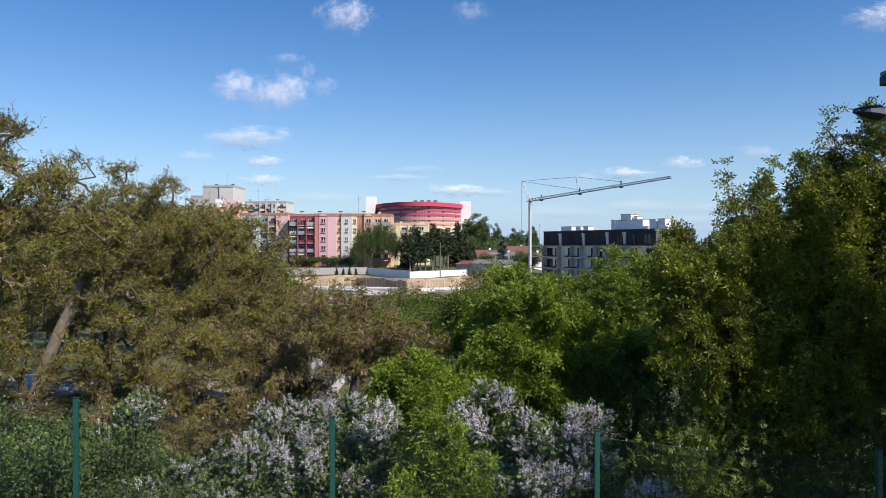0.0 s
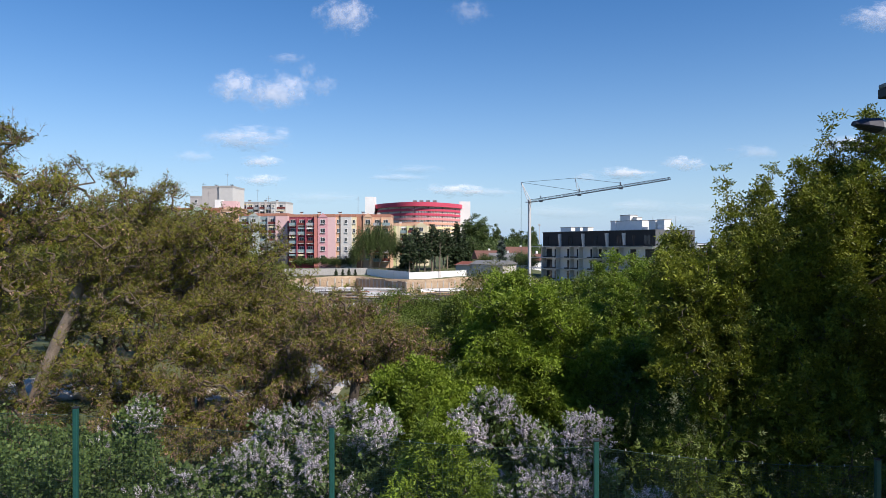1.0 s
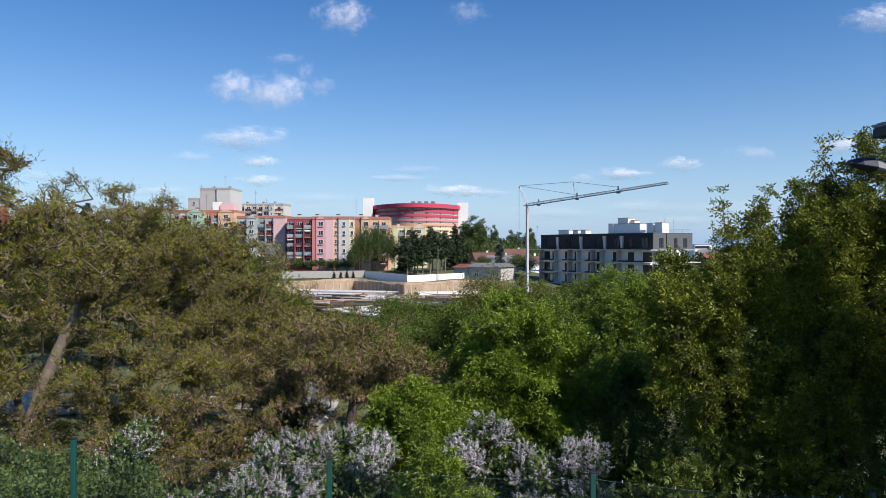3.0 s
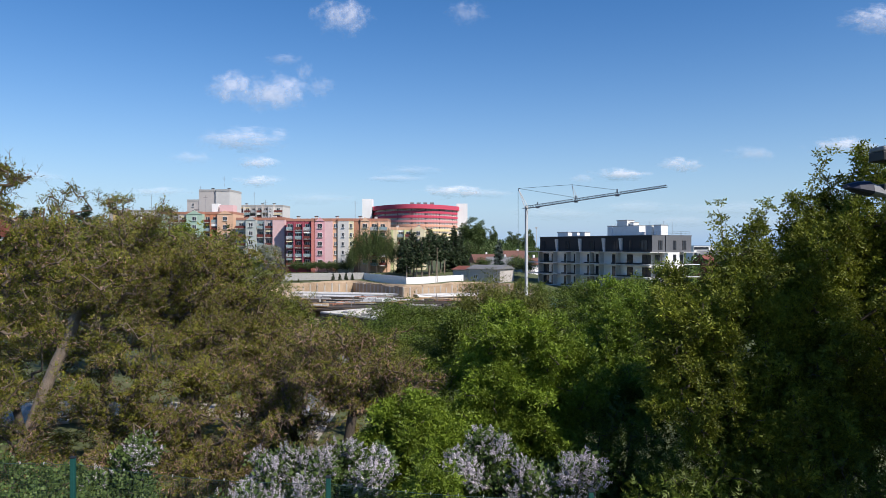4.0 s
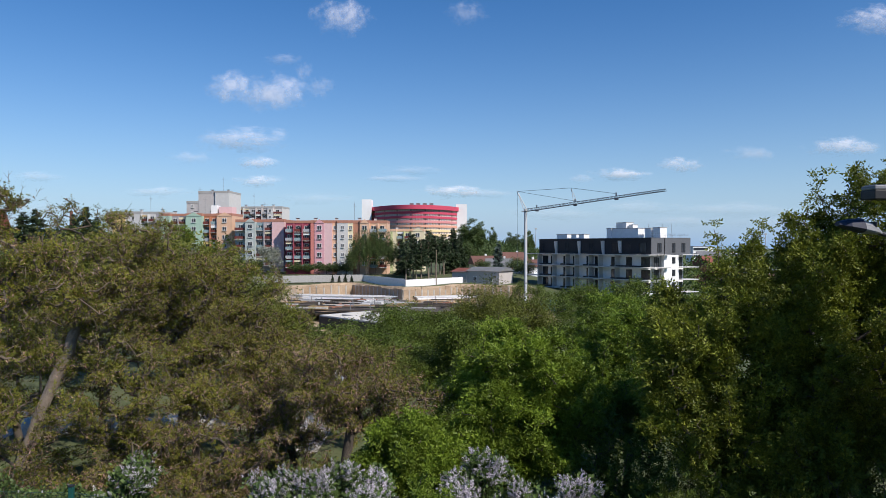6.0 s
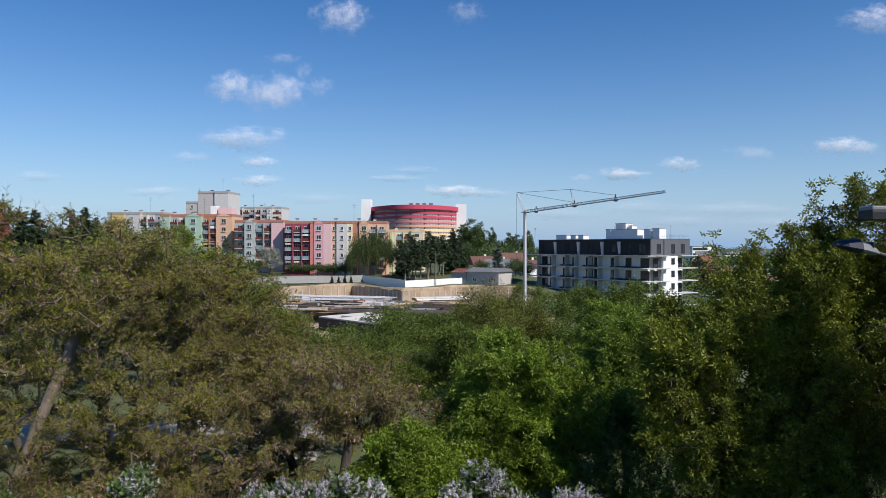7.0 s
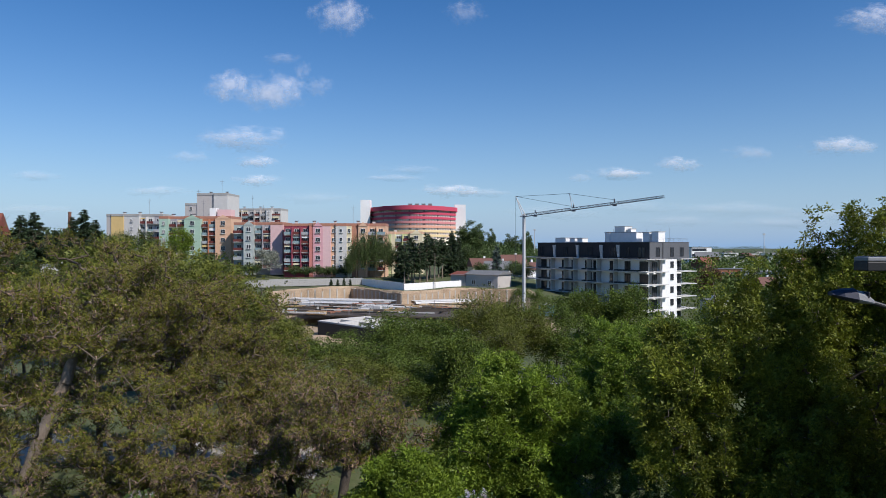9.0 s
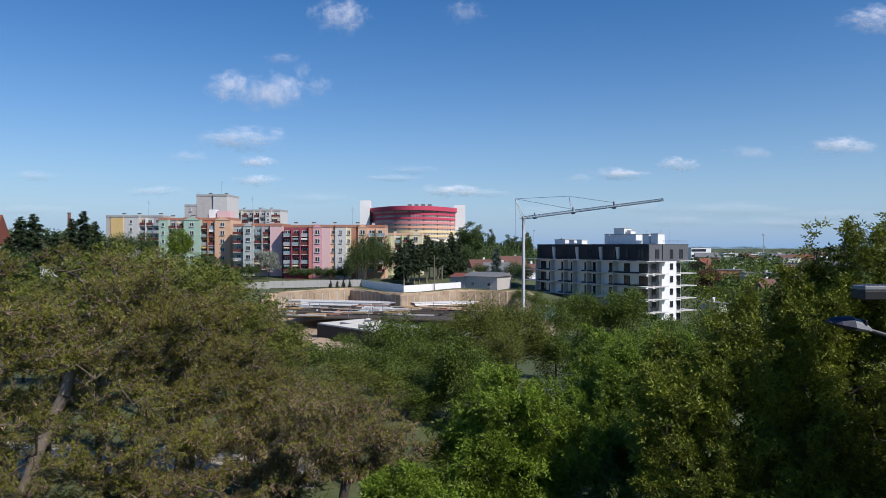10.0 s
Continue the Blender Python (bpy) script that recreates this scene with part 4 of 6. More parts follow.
# ---- basement works in the pit ----
def basement():
    b = thing("basement_shell", pose(0, 0, 0), "half-built concrete basement with tarred outer walls", "construction")
    rz = -46.0
    c, s = math.cos(radians(rz)), math.sin(radians(rz))
    ox, oy = -24.0, 134.0

    def at(u, v):
        return (ox + c * u - s * v, oy + s * u + c * v)

    def wall(u0, v0, u1, v1, t, z0, z1, material, name="wall", label=""):
        (x0, y0), (x1, y1) = at(u0, v0), at(u1, v1)
        ln = math.hypot(x1 - x0, y1 - y0)
        return box_part(name, (ln, t, z1 - z0), ((x0 + x1) / 2, (y0 + y1) / 2, (z0 + z1) / 2), M[material], b, label, math.degrees(math.atan2(y1 - y0, x1 - x0)))

    wall(0, 0, 42, 0, 0.4, -6.1, -3.3, "concrete_light")
    wall(0, -0.26, 42, -0.26, 0.1, -6.1, -3.55, "tar", "tar_coat", "black bitumen coating")
    wall(0, 0, 0, 26, 0.4, -6.1, -3.3, "concrete_light")
    wall(-0.26, 0, -0.26, 26, 0.1, -6.1, -3.55, "tar", "tar_coat", "black bitumen coating")
    for u in (6, 12, 17, 24, 30, 36):
        wall(u, 0.3, u, 11, 0.25, -6.1, -3.4 + 0.1 * (u % 4), "concrete_light")
    for v, u0, u1 in ((5, 0.3, 17), (8, 17, 36), (11, 0.3, 42)):
        wall(u0, v, u1, v, 0.25, -6.1, -3.45, "concrete_light")
    for u0, u1, v0, v1 in ((12.3, 17, 0.3, 5), (24, 30, 0.3, 8), (30, 42, 4, 11)):
        (x, y) = at((u0 + u1) / 2, (v0 + v1) / 2)
        box_part("floor_slab", (u1 - u0, v1 - v0, 0.2), (x, y, -3.5), M["concrete_light"], b, "", rz)
    box_part("formwork_deck", (37, 22, 0.25), (-16.5, 154, -3.4), M["deck_brown"], b, "brown plywood formwork deck", -10)
    box_part("formwork_deck", (16, 20, 0.25), (6, 150, -3.6), M["deck_brown"], b, "brown plywood formwork deck", -10)
    rng = random.Random(5)
    # beams; the near-black strips among them paint dark gaps between the slats
    for i in range(70):
        x, y = rng.uniform(-36, 2), rng.uniform(144, 166)
        box_part("timber_beam", (rng.uniform(5, 13), 0.26, 0.24), (x, y, -3.12 + 0.12 * (i % 4)), M[rng.choice(["wood", "tar", "tar", "concrete_light", "deck_brown", "deck_brown", "rust"])], b, "", rng.choice([-10, -14, -6, 78]))
    for i in range(20):
        box_part("prop", (0.14, 0.14, 1.6), (rng.uniform(-36, 2), rng.uniform(143, 168), -2.8), M["lamp_grey"], b)
    for i in range(16):
        box_part("plywood_pallet", (rng.uniform(2, 4), rng.uniform(1.2, 2), 0.7), (rng.uniform(-34, 0), rng.uniform(144, 164), -2.9), M[rng.choice(["wood", "deck_brown", "concrete_light"])], b, "", rng.uniform(-20, 10))


M["deck_brown"] = mat("deck_brown", (0.05, 0.04, 0.032), (0.10, 0.08, 0.062), 1.2, 0.8, 0.2)
basement()


def shoring(a, b, top, seed):
    """A run of the pit's face: rough lagging between concrete piles, with soil slumped over its top."""
    rng = random.Random(seed)
    root = thing("pit_wall", pose(0, 0, 0), "sandy pit face held by pale concrete piles", "retaining wall", "pit walls")
    a, b = Vector((*a, 0)), Vector((*b, 0))
    d = b - a
    n, rz = max(2, round(d.length / 2.2)), math.degrees(math.atan2(d.y, d.x))
    for i in range(n):
        c, h = a + d * ((i + 0.5) / n), top + rng.uniform(-0.35, 0.15)
        box_part("lagging", (d.length / n - 0.05, 0.3, h + 6.2), (c.x, c.y, (h - 6.2) / 2), M["sand"], root, "", rz, 0.05)
        box_part("lagging_board", (d.length / n - 0.6, 0.12, 1.2 + rng.uniform(0, 0.8)), (c.x, c.y, h - 2.2), M[rng.choice(["concrete", "path", "deck_brown"])], root, "", rz)
    for i in range(n + 1):
        c = a + d * (i / n)
        bm = bmesh.new()
        add_bar(bm, (c.x, c.y, -6.2), (c.x, c.y, top + rng.uniform(-0.9, -0.2)), 0.32, 8)
        part("pile", bm, M["path"], root)


for k, (a, b, top) in enumerate((((-41.0, 172.5), (-40.0, 186), -0.7), ((-40.0, 186), (-35.4, 191), -0.7), ((-35.4, 191), (-26.2, 197.6), -0.7), ((-26.2, 197.6), (-10.6, 173.4), -0.7), ((-10.6, 173.4), (4.6, 189.6), -0.7), ((4.6, 189.6), (19.4, 188.6), -0.7))):
    shoring(a, b, top, 300 + k)


def beam_stack(x0, y0, x1, y1, z, n, seed):
    """White formwork girders lying side by side."""
    rng = random.Random(seed)
    d = math.hypot(x1 - x0, y1 - y0)
    rz = math.degrees(math.atan2(y1 - y0, x1 - x0))
    root = thing("girder_stack", pose(x0, y0, z, 0, 0, rz), "pale steel formwork girders lying over the excavation", "girders", "girder stacks")
    for i in range(n):
        ln = d * rng.uniform(0.55, 1.0)
        bm = bmesh.new()
        add_box(bm, (ln, 0.5, 0.12), (d / 2 + rng.uniform(-0.1, 0.1) * d, i * 0.75, 0.44))
        add_box(bm, (ln, 0.12, 0.4), (d / 2, i * 0.75, 0.2))
        add_box(bm, (ln, 0.5, 0.1), (d / 2, i * 0.75, 0.0))
        part("girder", bm, M["concrete_light" if i % 3 else "white"], root)


beam_stack(-42.5, 180, -11.8, 172, -3.1, 7, 1)
beam_stack(-7.0, 172, 8.0, 178, -3.2, 6, 2)
beam_stack(-38.0, 170, -18.0, 166, -3.2, 5, 3)
beam_stack(-20.0, 160, -4.0, 156, -3.2, 4, 4)


# ---- small houses ----
def house(label, x, y, rz, w, d, h, roof_h, wall, roof, wins=2, flat=False, z=None, chimney=True, ridge_x=True):
    g = float(ground_z(x, y)) if z is None else z
    b = thing("house", pose(x, y, g - 0.2, 0, 0, rz), label, "house", "small houses")
    box_part("wall", (w, d, h), (0, 0, h / 2), M[wall], b)
    bm = bmesh.new()
    if flat:
        add_box(bm, (w + 0.6, d + 0.6, 0.35), (0, 0, h + 0.17))
    else:
        o = 0.45
        X, Y = w / 2 + o, d / 2 + o
        if ridge_x:
            pts = [(-X, -Y, h - 0.2), (X, -Y, h - 0.2), (X, Y, h - 0.2), (-X, Y, h - 0.2), (-X, 0, h + roof_h), (X, 0, h + roof_h)]
            fs = [(0, 1, 5, 4), (2, 3, 4, 5), (1, 2, 5), (3, 0, 4), (3, 2, 1, 0)]
        else:
            pts = [(-X, -Y, h - 0.2), (X, -Y, h - 0.2), (X, Y, h - 0.2), (-X, Y, h - 0.2), (0, -Y, h + roof_h), (0, Y, h + roof_h)]
            fs = [(1, 2, 5, 4), (3, 0, 4, 5), (0, 1, 4), (2, 3, 5), (3, 2, 1, 0)]
        vs = [bm.verts.new(p) for p in pts]
        for f in fs:
            bm.faces.new([vs[i] for i in f])
    part("roof", bm, M[roof], b)
    for k in range(max(1, int(h // 2.8))):
        for i in range(wins):
            window(b, -w / 2 + w * (i + 0.5) / wins, -d / 2 - 0.03, 1.5 + 2.8 * k, 1.2, 1.3, 0, "frame_white")
            window(b, -w / 2 - 0.03, -d / 2 + d * (i + 0.5) / wins, 1.5 + 2.8 * k, 1.2, 1.3, -90, "frame_white")
    if chimney:
        box_part("chimney", (0.7, 0.6, 1.6), (w * 0.2, d * 0.1, h + roof_h * 0.8 + 0.5), M["white"], b)
    return b


house("low outbuilding end with a shallow red roof", 6.4, 204.5, -34, 5, 8, 3.6, 0.8, "warm_grey", "tile_red", 1, chimney=False, z=-0.6)
house("low grey outbuilding with a shallow sheet roof", 13.0, 200.2, -34, 10.5, 8, 3.9, 0.9, "warm_grey", "roof_grey", 2, chimney=False, z=-0.6)
house("house with a red tiled roof and white gable", -139, 206, 8, 15, 12, 11.5, 8.5, "white", "tile_red", 3, z=1.0)
house("small white house with a flat grey roof among trees", -111, 200, 5, 6, 7, 4.6, 0, "pale_grey", "roof_grey", 2, flat=True, z=1)
house("house with brown roof behind the pines", px_x(850, 262), 262, 12, 8, 9, 4.6, 3.0, "cream", "tile_brown", 3, z=-1)
house("house with grey roof behind the pines", px_x(880, 250), 250, -10, 9, 9, 4.2, 2.6, "pale_grey", "roof_grey", 2, z=-1)
house("house with brown roof near the crane", px_x(905, 255), 255, 15, 9, 9, 4.8, 4.2, "brick", "tile_brown", 2, z=-1)
house("white rendered house beside the new block", px_x(935, 235), 235, 25, 8, 9, 5.5, 2.2, "white", "tile_brown", 2, z=-2)
house("orange brick house with dark flat roof", px_x(1290, 330), 330, -8, 12, 9, 6.2, 0, "orange", "roof_grey", 3, flat=True, z=-6)
house("pale house with white walls and grey roof", px_x(1345, 300), 300, -14, 14, 10, 6.5, 0, "pale_grey", "roof_grey", 3, flat=True, z=-6.5)
house("grey rendered house with flat roof", px_x(1262, 152), 152, 28, 2.6, 5, 6.6, 0, "pale_grey", "roof_grey", 1, flat=True, z=-7.4)
house("house with steep dark red roof", px_x(1354, 225), 225, 15, 6, 8, 3.6, 4.2, "cream", "tile_brown", 2, z=-6.6)
house("grey terraced house in the town", px_x(1380, 280), 280, -10, 12, 9, 6, 0, "warm_grey", "tar", 3, flat=True, z=-6.5)
house("small shed with a dark felt roof", px_x(985, 56), 56, 10, 2.4, 2.6, 1.7, 0.4, "concrete", "tar", 0, chimney=False)
rng = random.Random(77)
walls, roofs = ["white", "cream", "pale_grey", "peach", "warm_grey", "brick"], ["tile_brown", "tile_brown", "roof_grey", "roof_grey", "tar", "tile_red"]
for i in range(70):
    dist = rng.uniform(340, 700) if i % 2 else rng.uniform(600, 1800)
    x = px_x(rng.uniform(1235, 1600) if i % 3 or dist < 450 else rng.uniform(830, 1200), dist)
    house("distant town house among trees", x, dist, rng.uniform(-40, 40), rng.uniform(9, 16), rng.uniform(8, 11), rng.uniform(4, 7), rng.uniform(0.5, 3.6), rng.choice(walls), rng.choice(roofs), 2, flat=i % 2 == 0, chimney=False)
for i in range(7):
    dist = rng.uniform(330, 560)
    house("distant house behind the spruces", px_x(rng.uniform(-40, 190), dist), dist, rng.uniform(-40, 40), 10, 9, 5, 3, rng.choice(walls), rng.choice(roofs), 2)
for lab, X, D, w, d, h, fl in (("white office block with dark window bands", 1234, 560, 17, 12, 13.5, 3), ("long white hall on the far plain", 1335, 950, 36, 16, 6, 1), ("white hall on the plain", 1290, 1250, 30, 16, 7, 1)):
    b = thing("office_block", pose(px_x(X, D), D, float(ground_z(px_x(X, D), D)) - 0.3, 0, 0, 8), lab, "building")
    box_part("wall", (w, d, h), (0, 0, h / 2), M["white"], b)
    box_part("roof", (w + 0.4, d + 0.4, 0.4), (0, 0, h + 0.2), M["roof_grey"], b)
    for k in range(fl):
        box_part("window_band", (w * 0.72, 0.3, h / fl * 0.45), (-w * 0.12, -d / 2, h / fl * (k + 0.6)), M["glass"], b)

bm = bmesh.new()
add_bar(bm, (0, 0, 0), (0, 0, 36), 1.5, 16, 0.95)
add_bar(bm, (0, 0, 35.6), (0, 0, 36.4), 1.15, 16, 1.15)
ob = thing("factory_chimney", pose(px_x(123, 470), 470, -2.5), "tall round red brick factory chimney", "chimney")
part("shaft", bm, M["brick"], ob)
for X, D, h, lab in ((1351, 900, 31, "thin pale radio mast on the plain"), (945, 420, 24, "slim lamp mast behind the crane")):
    bm = bmesh.new()
    add_bar(bm, (0, 0, 0), (0, 0, h), D * 0.0007, 8, D * 0.0004)
    add_box(bm, (D * 0.003, D * 0.002, D * 0.002), (0, 0, h))
    ob = thing("radio_mast", pose(px_x(X, D), D, float(ground_z(px_x(X, D), D))), lab, "mast")
    part("mast", bm, M["crane_grey"], ob)


# ---- rubble and tarpaulins on the open ground behind the scrub ----
def stone_mesh(seed):
    bm = bmesh.new()
    bmesh.ops.create_icosphere(bm, subdivisions=1, radius=1.0)
    r = random.Random(seed)
    for v in bm.verts:
        v.co *= r.uniform(0.65, 1.15)
    return bm


def rubble(x, y, n, spread, seed):
    r = random.Random(seed)
    root = thing("rubble_heap", pose(*[x, y, float(ground_z(x, y))]), "heap of pale broken concrete lying in the scrub", "rubble", "rubble heaps")
    for i in range(n):
        s = r.uniform(0.25, 0.7)
        ob = part("stone", stone_mesh(seed + i), M["concrete_light"], root)
        ob.matrix_local = pose(r.gauss(0, spread), r.gauss(0, spread * 0.5), s * 0.25, r.uniform(0, 40), r.uniform(0, 40), r.uniform(0, 360)) @ Matrix.Diagonal((s * 1.5, s, s * 0.6, 1))


def soil_heap(x, y, r, h, seed):
    """A cone of dumped soil with slumped flanks and a broken top."""
    rng = np.random.default_rng(seed)
    g = min(float(ground_z(x + dx, y + dy)) for dx in (-r, 0, r) for dy in (-r, 0, r)) - 0.3
    n, rings = 48, 26
    ph = rng.uniform(0, 6.28, 6)
    v = [(0, 0, h)]
    for k in range(1, rings + 1):
        s = k / rings
        for i in range(n):
            a = 2 * math.pi * i / n
            wob = 1 + 0.12 * math.sin(2 * a + ph[0]) + 0.07 * math.sin(5 * a + ph[1] + 3 * s) + rng.normal(0, 0.012)
            v.append((r * s * wob * math.cos(a), r * s * wob * math.sin(a), h * (1 - s) ** 1.12 + rng.normal(0, 0.06)))
    f = [(0, 1 + i, 1 + (i + 1) % n) for i in range(n)]
    for k in range(rings - 1):
        f += [(1 + k * n + i, 1 + (k + 1) * n + i, 1 + (k + 1) * n + (i + 1) % n, 1 + k * n + (i + 1) % n) for i in range(n)]
    ob = new("soil_heap", mesh_of("soil_heap", v, f, M["sand"], True))
    ob.location = (x, y, g)
    tagged(ob, "tall heap of dug pale brown soil beside the pit", "heap")


soil_heap(-29.2, 94, 8.5, 8.6, 9)
rubble(-18.4, 32.6, 16, 1.1, 500)
rubble(-15.4, 34.0, 10, 0.8, 540)


def tarp(x, y, w, h, seed, label):
    r = np.random.default_rng(seed)
    n = 14
    u, v = np.meshgrid(np.linspace(-1, 1, n), np.linspace(0, 1, n))
    fold = 0.10 * np.sin(u * 9 + r.uniform(0, 6)) + 0.05 * np.sin(v * 7)
    P = np.stack([u * w * (1.0 - 0.45 * v), -0.5 * (1 - v) + fold, v * h], -1).reshape(-1, 3)
    k = np.arange(n * n).reshape(n, n)
    f = np.stack([k[:-1, :-1], k[:-1, 1:], k[1:, 1:], k[1:, :-1]], -1).reshape(-1, 4)
    back = P + np.array([0, 0.9, 0])
    root = thing("tarpaulin", pose(x, y, float(ground_z(x, y))), label, "tarpaulin")
    for q in (P, back):
        ob = new("sheet", quads_mesh("sheet", q, f, M["tarp_grey"]))
        ob.parent = root


M["tarp_grey"] = mat("tarp_grey", (0.24, 0.26, 0.30), (0.34, 0.36, 0.40), 3, 0.5, 0.3)
tarp(-7.3, 38.0, 0.9, 1.9, 1, "blue-grey tarpaulin draped over a heap")
tarp(-6.0, 39.5, 0.5, 2.6, 2, "pale blue sheet hung behind the locust trees")


# ---- site container by the new block ----
c = thing("site_container", pose(23.7, 150, float(ground_z(23.7, 150)), 0, 0, 28), "blue and white steel site container", "container")
box_part("body", (6.0, 2.4, 2.3), (0, 0, 1.25), M["container_blue"] if "container_blue" in M else paint("container_blue", (0.10, 0.28, 0.50)), c)
box_part("roof", (6.1, 2.5, 0.2), (0, 0, 2.5), M["white"], c, "white roof sheet")
for k in range(9):
    box_part("rib", (0.08, 0.06, 2.2), (-2.8 + 0.7 * k, -1.22, 1.25), M["container_blue"], c)
house("low ochre yellow building behind the spruces", px_x(90, 246), 246, 10, 5, 8, 6.4, 0, "ochre", "roof_grey", 1, flat=True)

# ---- trees and shrubs ----
def stand(x, y, dz=0.0):
    return (x, y, float(ground_z(x, y)) + dz)


def place(name, label, category, seed, x, y, blobs, clumps, per, kinds, trunk_top=0.55, lean=(0, 0), trunk=None, **kw):
    """A tree whose blobs are given in the world; its foot stands on the ground at x, y."""
    g = stand(x, y, -0.15)
    local = [((c[0] - x, c[1] - y, c[2] - g[2]), r) for c, r in blobs]
    top = max(c[2] + r[2] for c, r in local)
    if trunk is None:
        cx, cy = np.mean([c[0] for c, r in local]), np.mean([c[1] for c, r in local])
        trunk = [(0, 0, 0), (cx * 0.3 + lean[0], cy * 0.3 + lean[1], top * 0.25), (cx * 0.8, cy * 0.8, top * trunk_top)]
    else:
        trunk = [(a - x, b - y, c - g[2]) for a, b, c in trunk]
    return tree(name, label, category, seed, trunk, local, clumps, per, kinds, at=g, **kw)


ASH = (("star", 0.22, "ash_leaf", 1.0, 0.0, 0.7, "crown"),)
GREEN_ASH = (("star", 0.23, "ash_green", 1.0, 0.0, 0.7, "crown"),)
# dark leaves that deepen the shade by their colour
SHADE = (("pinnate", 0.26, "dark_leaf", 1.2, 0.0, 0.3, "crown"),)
FRESH = (("fan", 0.26, "fresh_leaf", 1.0, 0.0, 1.0, "crown"),)
SAPLING = (("star", 0.22, "fresh_leaf", 1.0, 0.0, 0.5, "crown"),)
LOCUST = (("feather", 0.115, "locust_leaf", 1.4, 0.1, 0.15, "crown"), ("twig", 0.42, "bark_twig", 0.10, 0.0, 0.2, "twiggery"), ("pod", 0.13, "pod", 0.42, 1.2, 0.0, "podding"))
PODDY = (("feather", 0.115, "locust_leaf", 1.2, 0.1, 0.15, "crown"), ("twig", 0.42, "bark_twig", 0.12, 0.0, 0.2, "twiggery"), ("pod", 0.14, "pod", 0.95, 1.2, 0.0, "podding"))
LILAC = (("broad", 0.12, "lilac_leaf", 1.15, 0.1, 0.2, "crown"), ("panicle", 0.165, "lilac_bloom", 0.066, 0.0, 0.9, "blossom"))
SPARSE_LILAC = (("broad", 0.12, "lilac_leaf", 1.0, 0.1, 0.2, "crown"), ("panicle", 0.15, "lilac_bloom", 0.022, 0.0, 0.9, "blossom"))
GREEN = (("broad", 0.09, "lilac_leaf", 1.8, 0.1, 0.2, "crown"),)

# right-hand ashes
UPRIGHT = dict(group="ash trees", puff=0.20, gather=5, gap=0.28, form=(0.45, 0.45, 1.4), shell=0.32)
place("ash_tree", "tall leafy ash tree with upright fresh green shoots", "tree", 11, 13.6, 22.0,
      [((13.2, 22.2, 6.4), (2.7, 2.4, 4.0)), ((11.1, 22.3, 9.6), (0.8, 0.8, 1.6)), ((12.0, 22.2, 10.1), (0.8, 0.8, 1.6)), ((12.9, 21.8, 10.2), (1.1, 1.1, 1.8)), ((14.2, 21.7, 10.4), (1.2, 1.2, 1.8)), ((10.7, 22, 8.0), (1.2, 1.2, 2.0)), ((11.6, 21.6, 8.2), (1.5, 1.2, 1.9)), ((11.6, 20.9, 5.2), (2.2, 1.6, 2.6))],
      1500, 11, ASH, **UPRIGHT)
place("ash_tree", "leafy ash tree with thin upright top shoots", "tree", 12, 8.6, 21.7,
      [((8.9, 21.8, 5.7), (2.0, 1.8, 2.9)), ((8.7, 21.6, 8.7), (0.8, 0.7, 1.3)), ((7.9, 21.9, 8.1), (0.6, 0.6, 1.5)), ((7.2, 22.3, 7.7), (0.6, 0.6, 1.3)), ((6.5, 21.5, 6.6), (0.9, 0.9, 1.3)), ((9.6, 22.0, 8.6), (0.8, 0.8, 1.5)), ((10.2, 21.7, 7.6), (1.0, 1.0, 1.8)), ((7.3, 20.8, 5.3), (1.6, 1.3, 2.2)), ((10.2, 20.6, 3.9), (2.0, 1.5, 2.2))],
      1150, 11, ASH, **UPRIGHT)
place("ash_tree", "broad leafy ash tree with a rounded crown", "tree", 13, 7.6, 29.5,
      [((7.4, 29.6, 4.6), (2.2, 2.0, 2.7)), ((6.3, 29.8, 4.2), (1.5, 1.5, 2.6)), ((8.9, 30.0, 5.2), (1.7, 1.5, 2.3)), ((7.3, 29.2, 6.5), (1.0, 1.0, 1.1)), ((6.6, 26.5, 2.8), (1.7, 1.5, 1.9)), ((10.4, 30.0, 5.4), (1.6, 1.4, 2.2))],
      1050, 11, GREEN_ASH, **UPRIGHT)
place("ash_tree", "bushy ash tree with fresh sunlit leaves", "tree", 17, 9.6, 38.0,
      [((9.9, 38, 3.8), (2.7, 2.4, 3.1)), ((8.4, 37.5, 5.3), (1.4, 1.3, 1.6)), ((10.6, 37.5, 5.4), (1.3, 1.2, 1.5)), ((12.2, 38, 4.6), (1.6, 1.4, 2.1))],
      700, 11, GREEN_ASH, **UPRIGHT)
place("maple_tree", "rounded bright green maple tree with layered fans of leaves", "tree", 14, 2.5, 24.2,
      [((2.5, 24.2, 4.9), (1.8, 1.7, 2.4)), ((1.2, 23.9, 3.9), (1.3, 1.4, 1.9)), ((3.4, 24.0, 4.2), (1.3, 1.4, 2.2)), ((1.6, 23.2, 2.9), (1.5, 1.0, 1.5))],
      900, 11, FRESH, puff=0.22, gather=8, gap=0.36, form=(1.0, 1.0, 0.30), shell=0.30)
place("elder_bush", "bright green young elder bush", "bush", 15, -1.2, 22.0,
      [((-1.2, 22, 2.9), (1.2, 1.1, 1.6)), ((-2.1, 21.8, 2.2), (0.9, 0.9, 1.4)), ((-0.1, 21.8, 2.3), (0.9, 0.9, 1.5))],
      420, 12, FRESH, puff=0.22, gather=6, gap=0.28, form=(0.9, 0.9, 0.5), shell=0.32)
